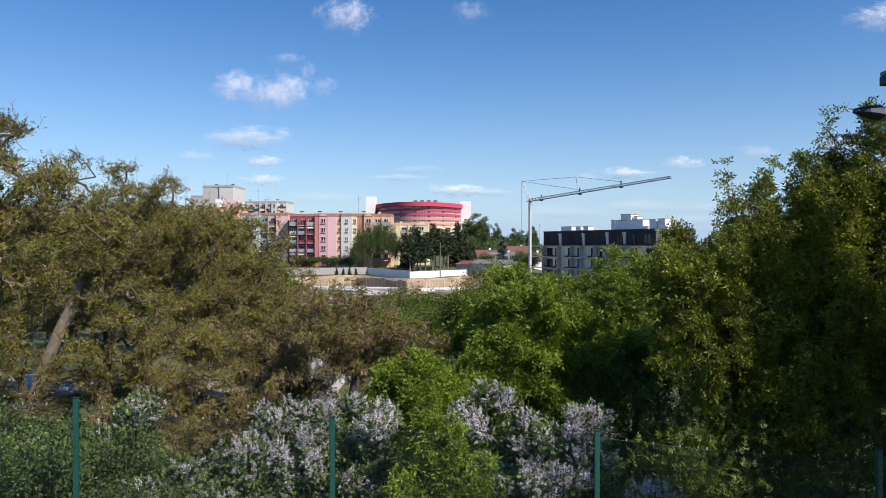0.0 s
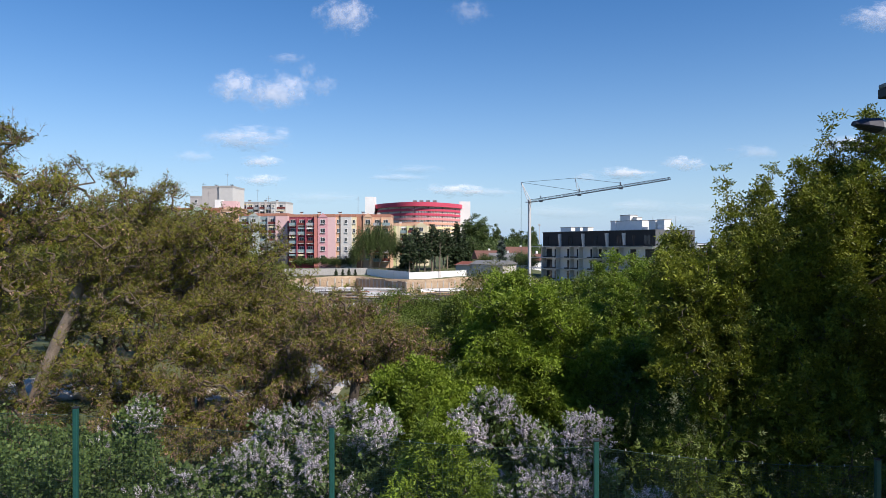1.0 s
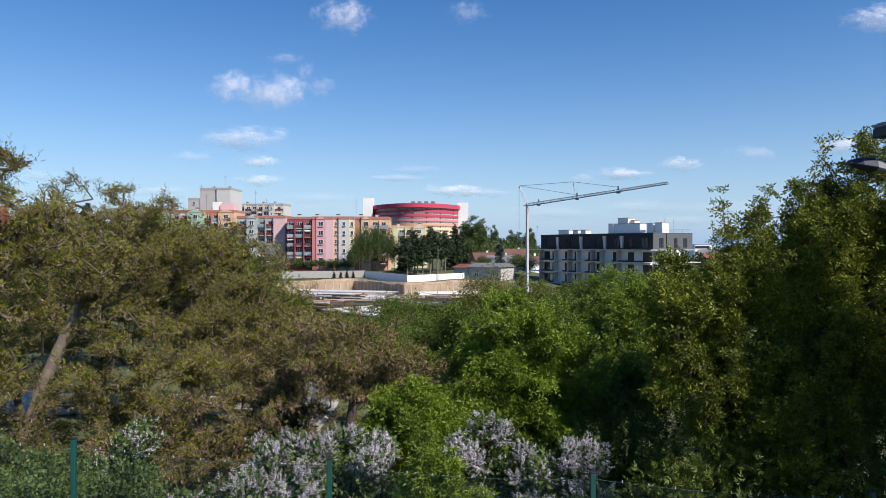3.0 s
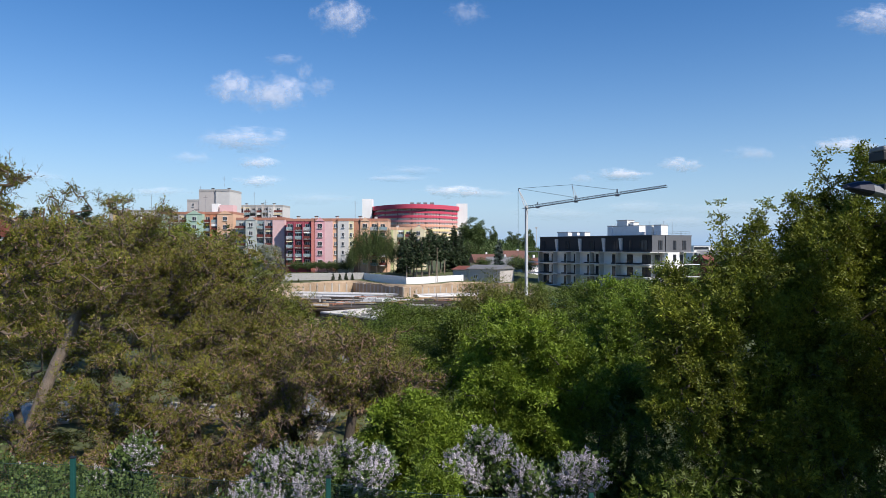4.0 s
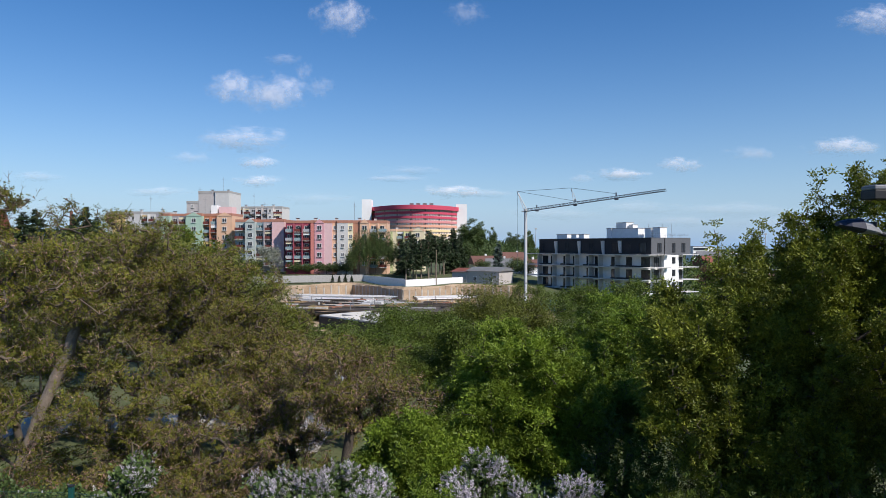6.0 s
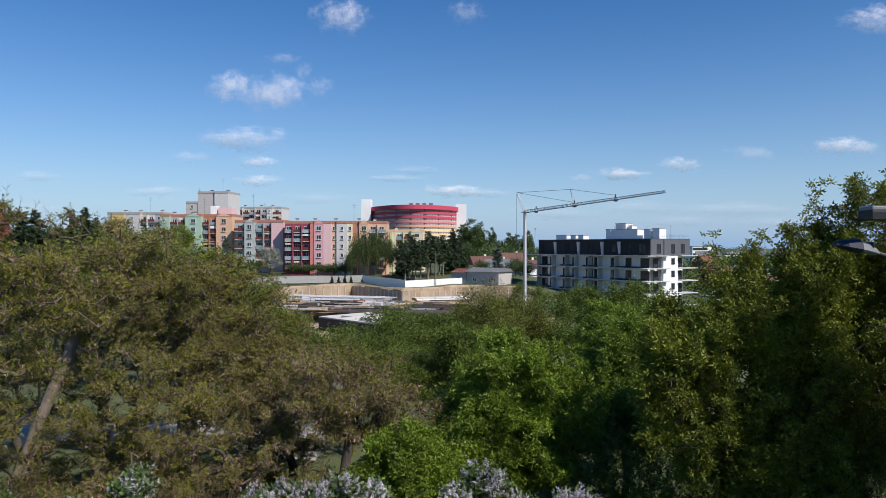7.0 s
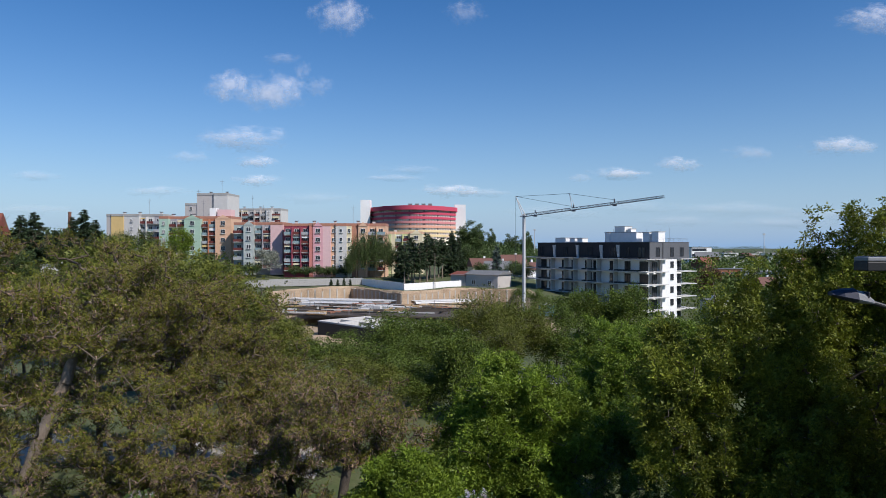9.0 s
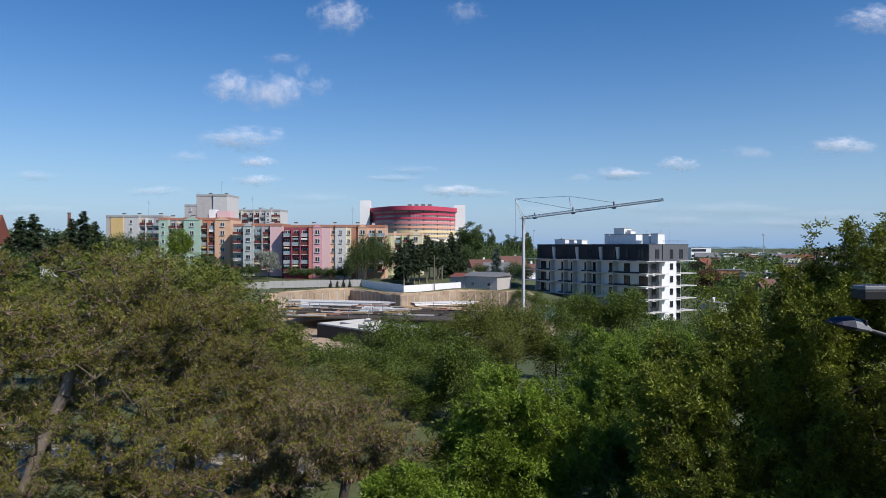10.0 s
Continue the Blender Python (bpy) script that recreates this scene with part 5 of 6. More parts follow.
place("ash_sapling", "light green ash sapling between the lilacs", "bush", 16, -0.4, 17.2,
      [((-0.5, 17.2, 2.6), (0.8, 0.7, 1.7)), ((0.3, 16.6, 1.7), (0.8, 0.6, 1.4)), ((-1.0, 16.6, 1.4), (0.8, 0.6, 1.3)), ((0.1, 16.2, 0.8), (1.0, 0.5, 1.0))],
      330, 11, SAPLING, puff=0.18)
place("ash_sapling", "low light green ash shoots before the lilac", "bush", 18, 2.0, 15.6,
      [((1.9, 15.6, 1.0), (0.55, 0.4, 1.0))], 70, 8, SAPLING, puff=0.15)

# undergrowth added beneath the ashes; its dark leaf colour stands in for deep shade
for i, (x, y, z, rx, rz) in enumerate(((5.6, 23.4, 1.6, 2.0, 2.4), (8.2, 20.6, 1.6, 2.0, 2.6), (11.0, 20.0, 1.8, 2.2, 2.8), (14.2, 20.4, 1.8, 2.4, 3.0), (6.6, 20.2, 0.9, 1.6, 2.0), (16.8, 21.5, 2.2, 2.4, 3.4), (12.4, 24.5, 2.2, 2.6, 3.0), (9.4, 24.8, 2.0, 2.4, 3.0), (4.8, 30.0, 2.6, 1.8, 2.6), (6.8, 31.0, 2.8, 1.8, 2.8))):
    place("hazel_bush", "dense shrub with leaves darkened for the shade under the ash trees", "bush", 130 + i, x, y, [((x, y, z), (rx, 1.5, rz))], 130, 22, SHADE, group="shade shrubs", puff=0.4)

# unseen ashes added beside the pitch to shade the undergrowth and lower crowns
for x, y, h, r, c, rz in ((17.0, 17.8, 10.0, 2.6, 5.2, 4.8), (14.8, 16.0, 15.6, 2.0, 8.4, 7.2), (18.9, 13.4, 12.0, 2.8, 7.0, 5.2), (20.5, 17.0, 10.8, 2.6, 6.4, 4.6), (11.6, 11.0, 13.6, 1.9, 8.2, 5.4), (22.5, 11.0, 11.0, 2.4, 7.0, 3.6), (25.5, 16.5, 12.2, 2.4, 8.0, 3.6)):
    place("ash_tree", "unseen tall ash tree added to cast shade", "tree", int(h * 10), x, y, [((x, y, c), (r, 1.5, rz))], 300, 34, SHADE, group="ash trees", puff=0.5)

# lilacs behind the net
place("lilac_bush", "broad lilac bush covered in pale violet blossom", "bush", 21, -3.2, 18.8,
      [((-3.0, 18.8, 2.4), (1.6, 1.1, 1.7)), ((-4.2, 18.6, 2.5), (1.3, 1.0, 1.4)), ((-5.0, 18.3, 2.0), (1.3, 1.0, 1.6)), ((-4.0, 17.8, 1.4), (1.6, 0.9, 1.4))],
      560, 56, LILAC, group="lilacs", puff=0.16, gather=5, gap=0.24)
place("lilac_bush", "tall lilac bush with pale violet blossom", "bush", 22, 1.6, 18.6,
      [((1.25, 18.8, 3.0), (0.85, 0.9, 1.5)), ((2.9, 18.2, 2.4), (1.2, 1.0, 1.5)), ((0.4, 18.0, 2.0), (0.8, 0.8, 1.5)), ((2.0, 17.6, 1.6), (1.6, 0.8, 1.4)), ((4.2, 16.9, 1.1), (1.1, 0.8, 1.3))],
      620, 56, LILAC, group="lilacs", puff=0.16, gather=5, gap=0.24)
place("lilac_bush", "low lilac bush with scattered blossom", "bush", 23, -6.9, 17.4,
      [((-6.6, 17.4, 1.3), (1.4, 0.9, 1.5)), ((-5.4, 16.9, 1.0), (1.0, 0.7, 1.2))],
      240, 50, LILAC, bloom=-0.1, group="lilacs", puff=0.16, gather=5, gap=0.24)
place("lilac_bush", "small lilac bush among the scrub with a few blossoms", "bush", 24, -9.0, 20.0,
      [((-9.0, 20.0, 2.7), (1.1, 0.8, 1.1)), ((-10.3, 19.6, 2.2), (1.0, 0.8, 1.1))], 130, 50, SPARSE_LILAC, group="lilacs", puff=0.16, gather=5, gap=0.24)
for i, (x, y, z, rx, rz) in enumerate(((-8.4, 17.6, 1.5, 1.4, 1.5), (-10.2, 17.8, 1.7, 1.3, 1.6), (-11.9, 18.2, 1.8, 1.3, 1.7), (-6.6, 16.3, 0.8, 1.2, 1.2), (-9.6, 16.2, 1.6, 1.3, 1.7), (-7.4, 15.6, 0.9, 1.2, 1.3), (-4.2, 15.6, 0.7, 1.0, 1.1), (1.4, 15.7, 0.5, 0.9, 1.1), (5.8, 16.2, 0.2, 1.2, 1.2), (-11.5, 16.6, 1.8, 1.2, 1.7), (-7.4, 15.1, 0.2, 1.1, 1.1), (-6.2, 15.3, 0.3, 1.0, 1.1), (-8.7, 15.4, 0.5, 1.0, 1.2), (-2.6, 15.3, 0.2, 0.9, 0.9))):
    place("privet_bush", "low dark green leafy bush behind the net", "bush", 30 + i, x, y, [((x, y, z + 0.4), (rx, 0.8, rz))], 90, 50, GREEN, group="low bushes", puff=0.22)

# honey locusts with twisted limbs and brown pods
TWISTED = dict(group="locust trees", twig=0.019, puff=0.17, wiggle=0.12, twigs="bark_twig", gather=7, gap=0.34, form=(1.0, 1.0, 0.4), spray=3.2, shell=0.34)
place("locust_tree", "tall honey locust with twisted bare limbs and thin olive leaves", "tree", 41, -13.5, 18.4,
      [((-11.6, 18.2, 9.7), (1.5, 1.3, 1.6)), ((-10.4, 18.0, 8.9), (1.2, 1.0, 1.1)), ((-12.2, 18.4, 7.2), (2.0, 1.6, 2.0)), ((-12.6, 18.2, 10.9), (1.0, 1.0, 1.2)), ((-10.6, 18.4, 10.0), (0.6, 0.6, 0.5))], 600, 20, LOCUST, **TWISTED)
place("locust_tree", "leaning honey locust with a thick pale trunk", "tree", 42, -17.2, 28.0,
      [((-14.2, 28.5, 9.2), (2.2, 2.0, 2.5)), ((-16.0, 28.2, 7.4), (2.0, 1.8, 2.2)), ((-12.6, 28.2, 7.4), (1.9, 1.8, 2.4)), ((-12.6, 28.2, 9.7), (1.2, 1.2, 1.4)), ((-14.6, 28.0, 11.0), (1.3, 1.0, 1.2)), ((-13.4, 27.2, 8.4), (1.6, 1.2, 1.8)), ((-14.6, 26.9, 6.9), (1.2, 0.6, 1.1))], 760, 18, LOCUST, **TWISTED,
      bark="bark_pale", trunk=[(-17.5, 28.0, 0.2), (-16.3, 28.0, 3.4), (-15.3, 28.0, 5.6), (-14.7, 28.2, 7.4), (-13.4, 28.0, 9.0)], trunk_r=0.27)
LB = [
    ("honey locust with tall thin upright shoots", 43, -11.8, 31.5, [((-11.6, 31.5, 6.4), (2.6, 2.2, 3.4)), ((-11.0, 31, 9.4), (0.6, 0.6, 1.9)), ((-9.8, 31.5, 9.2), (0.8, 0.8, 1.6)), ((-12.9, 31, 9.3), (1.2, 1.1, 1.9)), ((-14.4, 32, 9.8), (1.5, 1.2, 2.2)), ((-9.9, 31.2, 7.8), (1.2, 1.1, 1.8))], 760, LOCUST),
    ("olive green honey locust with fine branches", 44, -11.2, 29.2, [((-11.4, 29, 6.6), (2.3, 2.0, 3.2)), ((-9.6, 28.5, 5.4), (1.8, 1.8, 2.8)), ((-10.6, 28.4, 8.8), (1.1, 1.0, 1.7))], 520, LOCUST),
    ("bushy honey locust with olive leaves", 45, -7.8, 30.2, [((-8.2, 30, 6.2), (1.1, 1.2, 3.2)), ((-7.2, 30, 4.6), (1.9, 1.9, 3.0)), ((-6.8, 29, 3.6), (2.2, 2.0, 2.4))], 470, LOCUST),
    ("honey locust with hanging brown pods", 46, -5.6, 26.6, [((-5.6, 26.5, 4.4), (2.1, 1.9, 2.6)), ((-7.2, 25.6, 3.2), (1.8, 1.6, 2.2))], 460, PODDY),
    ("small honey locust thick with reddish brown pods", 47, -3.8, 23.4, [((-3.7, 23.4, 5.9), (1.0, 1.2, 1.6)), ((-4.3, 23.6, 4.9), (1.2, 1.3, 1.4)), ((-2.5, 23.6, 5.0), (1.4, 1.2, 1.3)), ((-1.6, 23.9, 4.6), (1.1, 1.0, 0.9))], 420, PODDY),
    ("low honey locust scrub with dry pods", 48, -10.6, 23.2, [((-11.2, 23, 2.2), (1.9, 1.6, 1.7)), ((-9.4, 22.6, 2.3), (1.7, 1.5, 1.7))], 210, PODDY),
    ("low honey locust scrub with thin leaves", 49, -7.6, 22.8, [((-7.8, 22.8, 2.4), (2.0, 1.5, 1.9)), ((-5.6, 22.6, 2.2), (1.7, 1.4, 1.6))], 230, PODDY),
    ("low honey locust scrub below the leaning trunk", 51, -11.4, 24.6, [((-11.4, 24.4, 4.6), (1.8, 1.5, 2.2))], 240, LOCUST),
    ("dense honey locust scrub behind the leaning trunk", 56, -18.0, 29.5, [((-17.6, 29.5, 3.0), (2.6, 1.5, 2.6)), ((-20.5, 29.0, 3.6), (2.4, 1.5, 3.0))], 380, LOCUST),
    ("low thorny scrub at the foot of the leaning trunk", 57, -15.0, 21.6, [((-15.2, 21.6, 1.5), (1.9, 1.2, 1.3)), ((-12.6, 21.4, 1.3), (1.6, 1.2, 1.2)), ((-14.4, 22.6, 2.7), (1.7, 1.0, 1.3))], 240, PODDY),
    ("spreading honey locust with olive leaves", 52, -9.4, 26.0, [((-9.4, 26.0, 4.0), (2.2, 1.8, 2.8))], 320, LOCUST),
    ("young honey locust with fresh leaves", 53, -15.4, 31.0, [((-15.4, 31.0, 4.6), (2.6, 2.0, 3.4))], 240, LOCUST),
    ("honey locust with thin spreading limbs", 54, -9.8, 36.0, [((-9.8, 36.0, 3.0), (3.0, 2.4, 2.8))], 240, LOCUST),
    ("honey locust at the back of the scrub", 55, -4.6, 33.0, [((-4.6, 33.0, 3.4), (2.8, 2.2, 2.8))], 240, LOCUST),
    ("twiggy scrub beside the leaning trunk", 60, -17.4, 25.2, [((-17.4, 25.2, 2.2), (1.8, 1.2, 2.0)), ((-14.4, 25.0, 2.6), (1.6, 1.0, 1.7)), ((-19.6, 26.5, 3.0), (1.8, 1.4, 2.4))], 300, LOCUST),
    ("slender honey locust with sparse upright shoots", 61, -8.6, 30.6, [((-9.2, 30.5, 7.8), (0.9, 0.9, 2.0)), ((-7.6, 30.2, 7.0), (0.8, 0.8, 1.8)), ((-8.4, 30.6, 5.0), (1.2, 1.0, 1.8))], 230, LOCUST),
    ("low leafy scrub between the locust stems", 58, -13.0, 26.8, [((-13.0, 26.8, 1.6), (2.2, 1.4, 1.6)), ((-10.4, 26.0, 1.4), (1.9, 1.4, 1.5))], 220, LOCUST),
    ("low leafy scrub behind the lilacs", 59, -6.4, 24.6, [((-6.6, 24.6, 1.5), (2.2, 1.4, 1.6)), ((-3.8, 24.8, 1.2), (1.8, 1.2, 1.5))], 230, LOCUST),
    ("thin honey locust at the edge of the scrub", 50, -18.5, 32.5, [((-18.2, 32, 6.0), (3.2, 2.4, 3.6))], 250, LOCUST),
]
for lab, seed, x, y, blobs, n, kinds in LB:
    place("locust_tree", lab, "tree", seed, x, y, blobs, int(n * 1.05), 20, kinds, group="locust trees", puff=0.16, wiggle=0.11, twigs="bark_twig", twig=0.017, gather=7, gap=0.34, form=(1.0, 1.0, 0.55), spray=3.2, shell=0.36)


# ---- trees further off, on shared meshes ----
def round_tree(seed, name, label, material, h=9.0, r=3.4, clumps=170, per=34, size=0.24, leaf="broad", low=False, gather=4):
    rng = np.random.default_rng(seed)
    blobs = [((0, 0, h * 0.48), (r, r, h * 0.48)) if low else ((0, 0, h * 0.6), (r, r, h * 0.36))] + [((rng.uniform(-1, 1) * r * 0.6, rng.uniform(-1, 1) * r * 0.6, h * rng.uniform(0.45, 0.8)), (r * 0.55, r * 0.55, h * 0.2)) for _ in range(4)]
    return tree(name, label, "tree", seed, [(0, 0, -0.3), (0.1, 0, h * 0.25), (0, 0.1, h * 0.6)], blobs, clumps, per, ((leaf, size, material, 1.0, 0.1, 0.2, "crown"),), sides=3, puff=r * 0.19, twig=0.02, shell=0.34, steps=2, gather=gather, gap=r * 0.10)


def conifer(seed, name, label, material, h=16.0, r=3.2, tiers=26, bare=0.12, per=26, size=0.9, bark="bark"):
    """A spruce: drooping tiers of sprays round a straight trunk."""
    rng = np.random.default_rng(seed)
    root = thing(name, pose(0, 0, 0), label, "tree")
    rows = [((0, 0, -0.3), (0, 0, h * 0.5), h * 0.016, h * 0.010), ((0, 0, h * 0.5), (0, 0, h), h * 0.010, 0.02)]
    at, way = [], []
    for k in range(tiers):
        s = k / (tiers - 1)
        z = h * (bare + (0.98 - bare) * s)
        reach = r * (1 - s) ** 0.8 * rng.uniform(0.75, 1.1) + 0.15
        for j in range(7):
            a = rng.uniform(0, 2 * math.pi)
            ln = reach * rng.uniform(0.6, 1.1)
            d = np.array([math.cos(a), math.sin(a), -0.25])
            rows.append(((0, 0, z), tuple(np.array([0, 0, z]) + d * ln), 0.05, 0.015))
            m = max(2, int(per * ln / r))
            u = rng.uniform(0.15, 1.0, (m, 1))
            at.append(np.array([0, 0, z]) + d * ln * u + rng.normal(0, 0.12, (m, 3)))
            way.append(np.repeat((d + np.array([0, 0, -0.1]))[None], m, 0))
    v, f = tubes(rows, 5)
    tr = new("trunk", quads_mesh("trunk", v, f, M[bark]))
    tr.parent = root
    at, way = np.concatenate(at), np.concatenate(way)
    v, f = leaves(rng, at, way, template("sprig"), size, 0.45, 0.3)
    cr = new("crown", quads_mesh("crown", v, f, M[material]))
    cr.parent = root
    return root


def row_of(proto, spots):
    """Puts the first of a kind at the first spot and copies at the others: (x, y, scale, width factor)."""
    for i, (x, y, s, w) in enumerate(spots):
        m = pose(*stand(x, y), 0, 0, (i * 77) % 360) @ Matrix.Diagonal((s * w, s * w, s, 1))
        if i == 0:
            proto.matrix_world = m
        else:
            copy_thing(proto, pose(*stand(x, y), 0, 0, (i * 77) % 360) @ Matrix.Diagonal((s * w / proto.scale.x, s * w / proto.scale.y, s / proto.scale.z, 1)))


def px(x, D):
    return (x - 784) / 1230 * D


def spots(rows):
    """(bearing in 1/1230, distance, height, base height of the kind, width)"""
    return [(px(x, d), d, h / h0, w) for x, d, h, h0, w in rows]


row_of(round_tree(71, "maple_tree", "dense round dark green maple below the new block", "dark_leaf", clumps=300, per=40, size=0.24, low=True), spots([
    (1022, 120, 9.4, 9, 1.0), (1110, 120, 9.8, 9, 1.1), (1065, 122, 6.8, 9, 1.3), (1238, 66, 7.0, 9, 0.9), (940, 40, 3.2, 9, 1.1), (1010, 42, 3.6, 9, 1.1), (1165, 70, 7.0, 9, 1.1), (985, 78, 5.6, 9, 1.3), (762, 82, 6.4, 9, 1.2), (806, 72, 5.6, 9, 1.2), (730, 70, 4.8, 9, 1.3), (850, 58, 4.4, 9, 1.2), (690, 58, 3.8, 9, 1.4), (806, 46, 5.6, 9, 0.9), (858, 42, 4.4, 9, 1.0), (756, 46, 2.8, 9, 1.5), (700, 76, 6.4, 9, 1.1), (800, 34, 2.6, 9, 1.4)]))
row_of(round_tree(61, "maple_tree", "round dark green maple in the dip", "dark_leaf", clumps=170, per=26, size=0.24, low=True), spots([
    (690, 92, 7.6, 9, 1.2), (640, 80, 3.6, 9, 1.3), 
    (560, 72, 4.0, 9, 1.4), (1150, 70, 6, 9, 1.2), (480, 110, 5.4, 9, 1.2), (610, 105, 3.4, 9, 1.5), (1290, 60, 7.2, 9, 1.2), (740, 48, 3.6, 9, 1.4), (530, 60, 4.4, 9, 1.4),
    (650, 58, 4.2, 9, 1.4), (600, 60, 4.6, 9, 1.4), (660, 96, 4.0, 9, 1.5), (720, 52, 3.4, 9, 1.4), (985, 110, 7.5, 9, 1.3), (1060, 120, 7, 9, 1.4), (1190, 118, 5, 9, 1.4), (1250, 105, 7.0, 9, 1.1), (1300, 100, 6.0, 9, 1.2), (1360, 90, 6.5, 9, 1.3), (1262, 130, 6.5, 9, 1.2), (1320, 140, 6.0, 9, 1.3), (1390, 150, 7.0, 9, 1.3), (1300, 188, 6.5, 9, 1.3), (1352, 205, 6.5, 9, 1.3), (1275, 215, 6.0, 9, 1.4), (1405, 120, 7.0, 9, 1.3), (1420, 190, 7, 9, 1.4), (945, 150, 6.0, 9, 1.3), (962, 140, 6.0, 9, 1.2), (922, 158, 5.0, 9, 1.3), (905, 118, 7.0, 9, 1.3), (935, 125, 6.0, 9, 1.3), (820, 128, 5.0, 9, 1.3), (765, 118, 4.0, 9, 1.4)]))
row_of(round_tree(72, "willow_tree", "dense olive green willow with a round crown", "olive_leaf", clumps=300, per=44, size=0.22, leaf="feather"), spots([
    (860, 76, 9.4, 9, 1.1), (914, 78, 8.6, 9, 1.05), (884, 68, 6.2, 9, 1.1)]))
row_of(round_tree(62, "willow_tree", "olive green spreading tree in the dip", "olive_leaf", clumps=130, per=22, size=0.32, leaf="feather"), spots([
    (800, 88, 6.6, 9, 0.9), (462, 62, 8.4, 9, 1.1), (392, 66, 5.2, 9, 1.2), (330, 70, 13.5, 9, 1.2), (270, 64, 13.0, 9, 1.2), (200, 58, 13.0, 9, 1.2), (110, 60, 10.0, 9, 1.2), (40, 62, 10.0, 9, 1.3), (500, 70, 6.4, 9, 1.2),
    (-30, 58, 10, 9, 1.3), (460, 95, 6.6, 9, 1.2), (415, 100, 5.0, 9, 1.2), (360, 96, 14.5, 9, 1.3), (300, 100, 14.5, 9, 1.3), (230, 92, 14.5, 9, 1.3), (150, 90, 11.0, 9, 1.3), (70, 96, 11.0, 9, 1.3), (470, 48, 6.6, 9, 1.2), (420, 46, 5.2, 9, 1.2), (350, 45, 10.5, 9, 1.2), (250, 44, 10.8, 9, 1.2), (600, 46, 4.2, 9, 1.4), (660, 44, 3.8, 9, 1.5)]))
row_of(round_tree(63, "leafy_tree", "leafy green tree before the painted houses", "far_leaf", clumps=230, per=28, size=0.26, gather=1), spots([
    (8, 196, 12.0, 9, 1.3), (34, 199, 9.0, 9, 1.2), (252, 236, 11.0, 9, 1.3), (210, 232, 11.0, 9, 1.1), (630, 214, 14, 9, 0.42), (645, 215, 15, 9, 0.4), (662, 216, 15, 9, 0.42), (680, 217, 14, 9, 0.4), (618, 213, 9, 9, 0.5), (692, 217, 11, 9, 0.45), (360, 222, 8, 9, 1.3), (175, 200, 9, 9, 1.2), (140, 195, 9, 9, 1.2), (90, 150, 10, 9, 1.2), (425, 218, 4.5, 9, 1.4), (520, 218, 4, 9, 1.6), (560, 218, 4, 9, 1.5), (590, 219, 4, 9, 1.4), (385, 216, 5, 9, 1.5),
    (445, 217, 5.5, 9, 1.3), (540, 218, 3.6, 9, 1.6), (575, 219, 3.8, 9, 1.6), (610, 221, 4, 9, 1.5), (860, 300, 9, 9, 1.4), (880, 320, 10, 9, 1.3), (905, 310, 9, 9, 1.4), (925, 300, 8, 9, 1.4), (820, 280, 12, 9, 1.0), (850, 232, 5, 9, 1.4), (910, 215, 6, 9, 1.3), (925, 205, 7, 9, 1.2)]))
row_of(round_tree(70, "lime_tree", "fresh bright green lime tree before the mint house", "fresh_leaf", clumps=130, per=34, size=0.32), spots([(316, 226, 14.5, 9, 0.75)]))
row_of(round_tree(68, "silver_willow", "pale silvery willow before the grey green house", "silver_leaf", clumps=130, per=34, size=0.3), spots([(475, 219, 9.5, 9, 1.0)]))
row_of(round_tree(69, "copper_beech", "copper brown leafy tree in the town", "red_leaf", clumps=130, per=34, size=0.3), spots([(1250, 240, 10, 9, 1.2)]))
row_of(round_tree(64, "poplar_tree", "slim upright poplar in the distance", "far_leaf", h=18, r=2.4, clumps=300, per=30, size=0.36, gather=1), spots([
    (830, 300, 22, 18, 1.6), (842, 310, 21, 18, 1.4), (868, 420, 22, 18, 0.8), (902, 400, 20, 18, 1.3), (915, 410, 20, 18, 1.3), (930, 400, 22, 18, 0.9), (988, 330, 21, 18, 1.0), (995, 335, 20, 18, 0.9), (936, 420, 24, 18, 0.7)]))
row_of(conifer(65, "pine_tree", "dark pine with a bare trunk beside the white fence", "needle", 15, 2.5, 17, 0.40, 19, 0.8, bark="bark_pale"), spots([
    (715, 200, 12.0, 15, 1.32), (728, 206, 13.8, 15, 1.32), (742, 204, 12.5, 15, 1.32), (755, 210, 14.6, 15, 1.44), (768, 212, 12.9, 15, 1.32), (782, 218, 12.9, 15, 1.44), (733, 202, 10.3, 15, 1.32), (722, 212, 12.0, 15, 1.44), (760, 216, 12.9, 15, 1.44), (775, 222, 12.0, 15, 1.44)]))
row_of(conifer(66, "spruce_tree", "dark pointed spruce with drooping boughs", "needle", 18, 3.6, 26, 0.06, 44, 0.8), spots([
    (62, 212, 20, 18, 1.7), (38, 218, 17, 18, 1.7), (147, 225, 17.5, 18, 1.7), (14, 208, 14, 18, 1.8), (128, 230, 15, 18, 1.6), (100, 216, 13, 18, 1.8), (168, 230, 14, 18, 1.7), (798, 226, 15, 18, 1.3), (810, 232, 13, 18, 1.3), (85, 218, 12, 18, 1.3), (708, 214, 11, 18, 1.2), (585, 199, 2.2, 18, 1.6), (597, 200, 2.0, 18, 1.6), (608, 200.5, 2.4, 18, 1.5), (619, 201, 2.1, 18, 1.6)]))
row_of(conifer(67, "blue_spruce", "grey-blue spruce beside the low houses", "needle_blue", 14, 3.4, 24, 0.04), spots([(878, 205, 11.5, 14, 1.0)]))

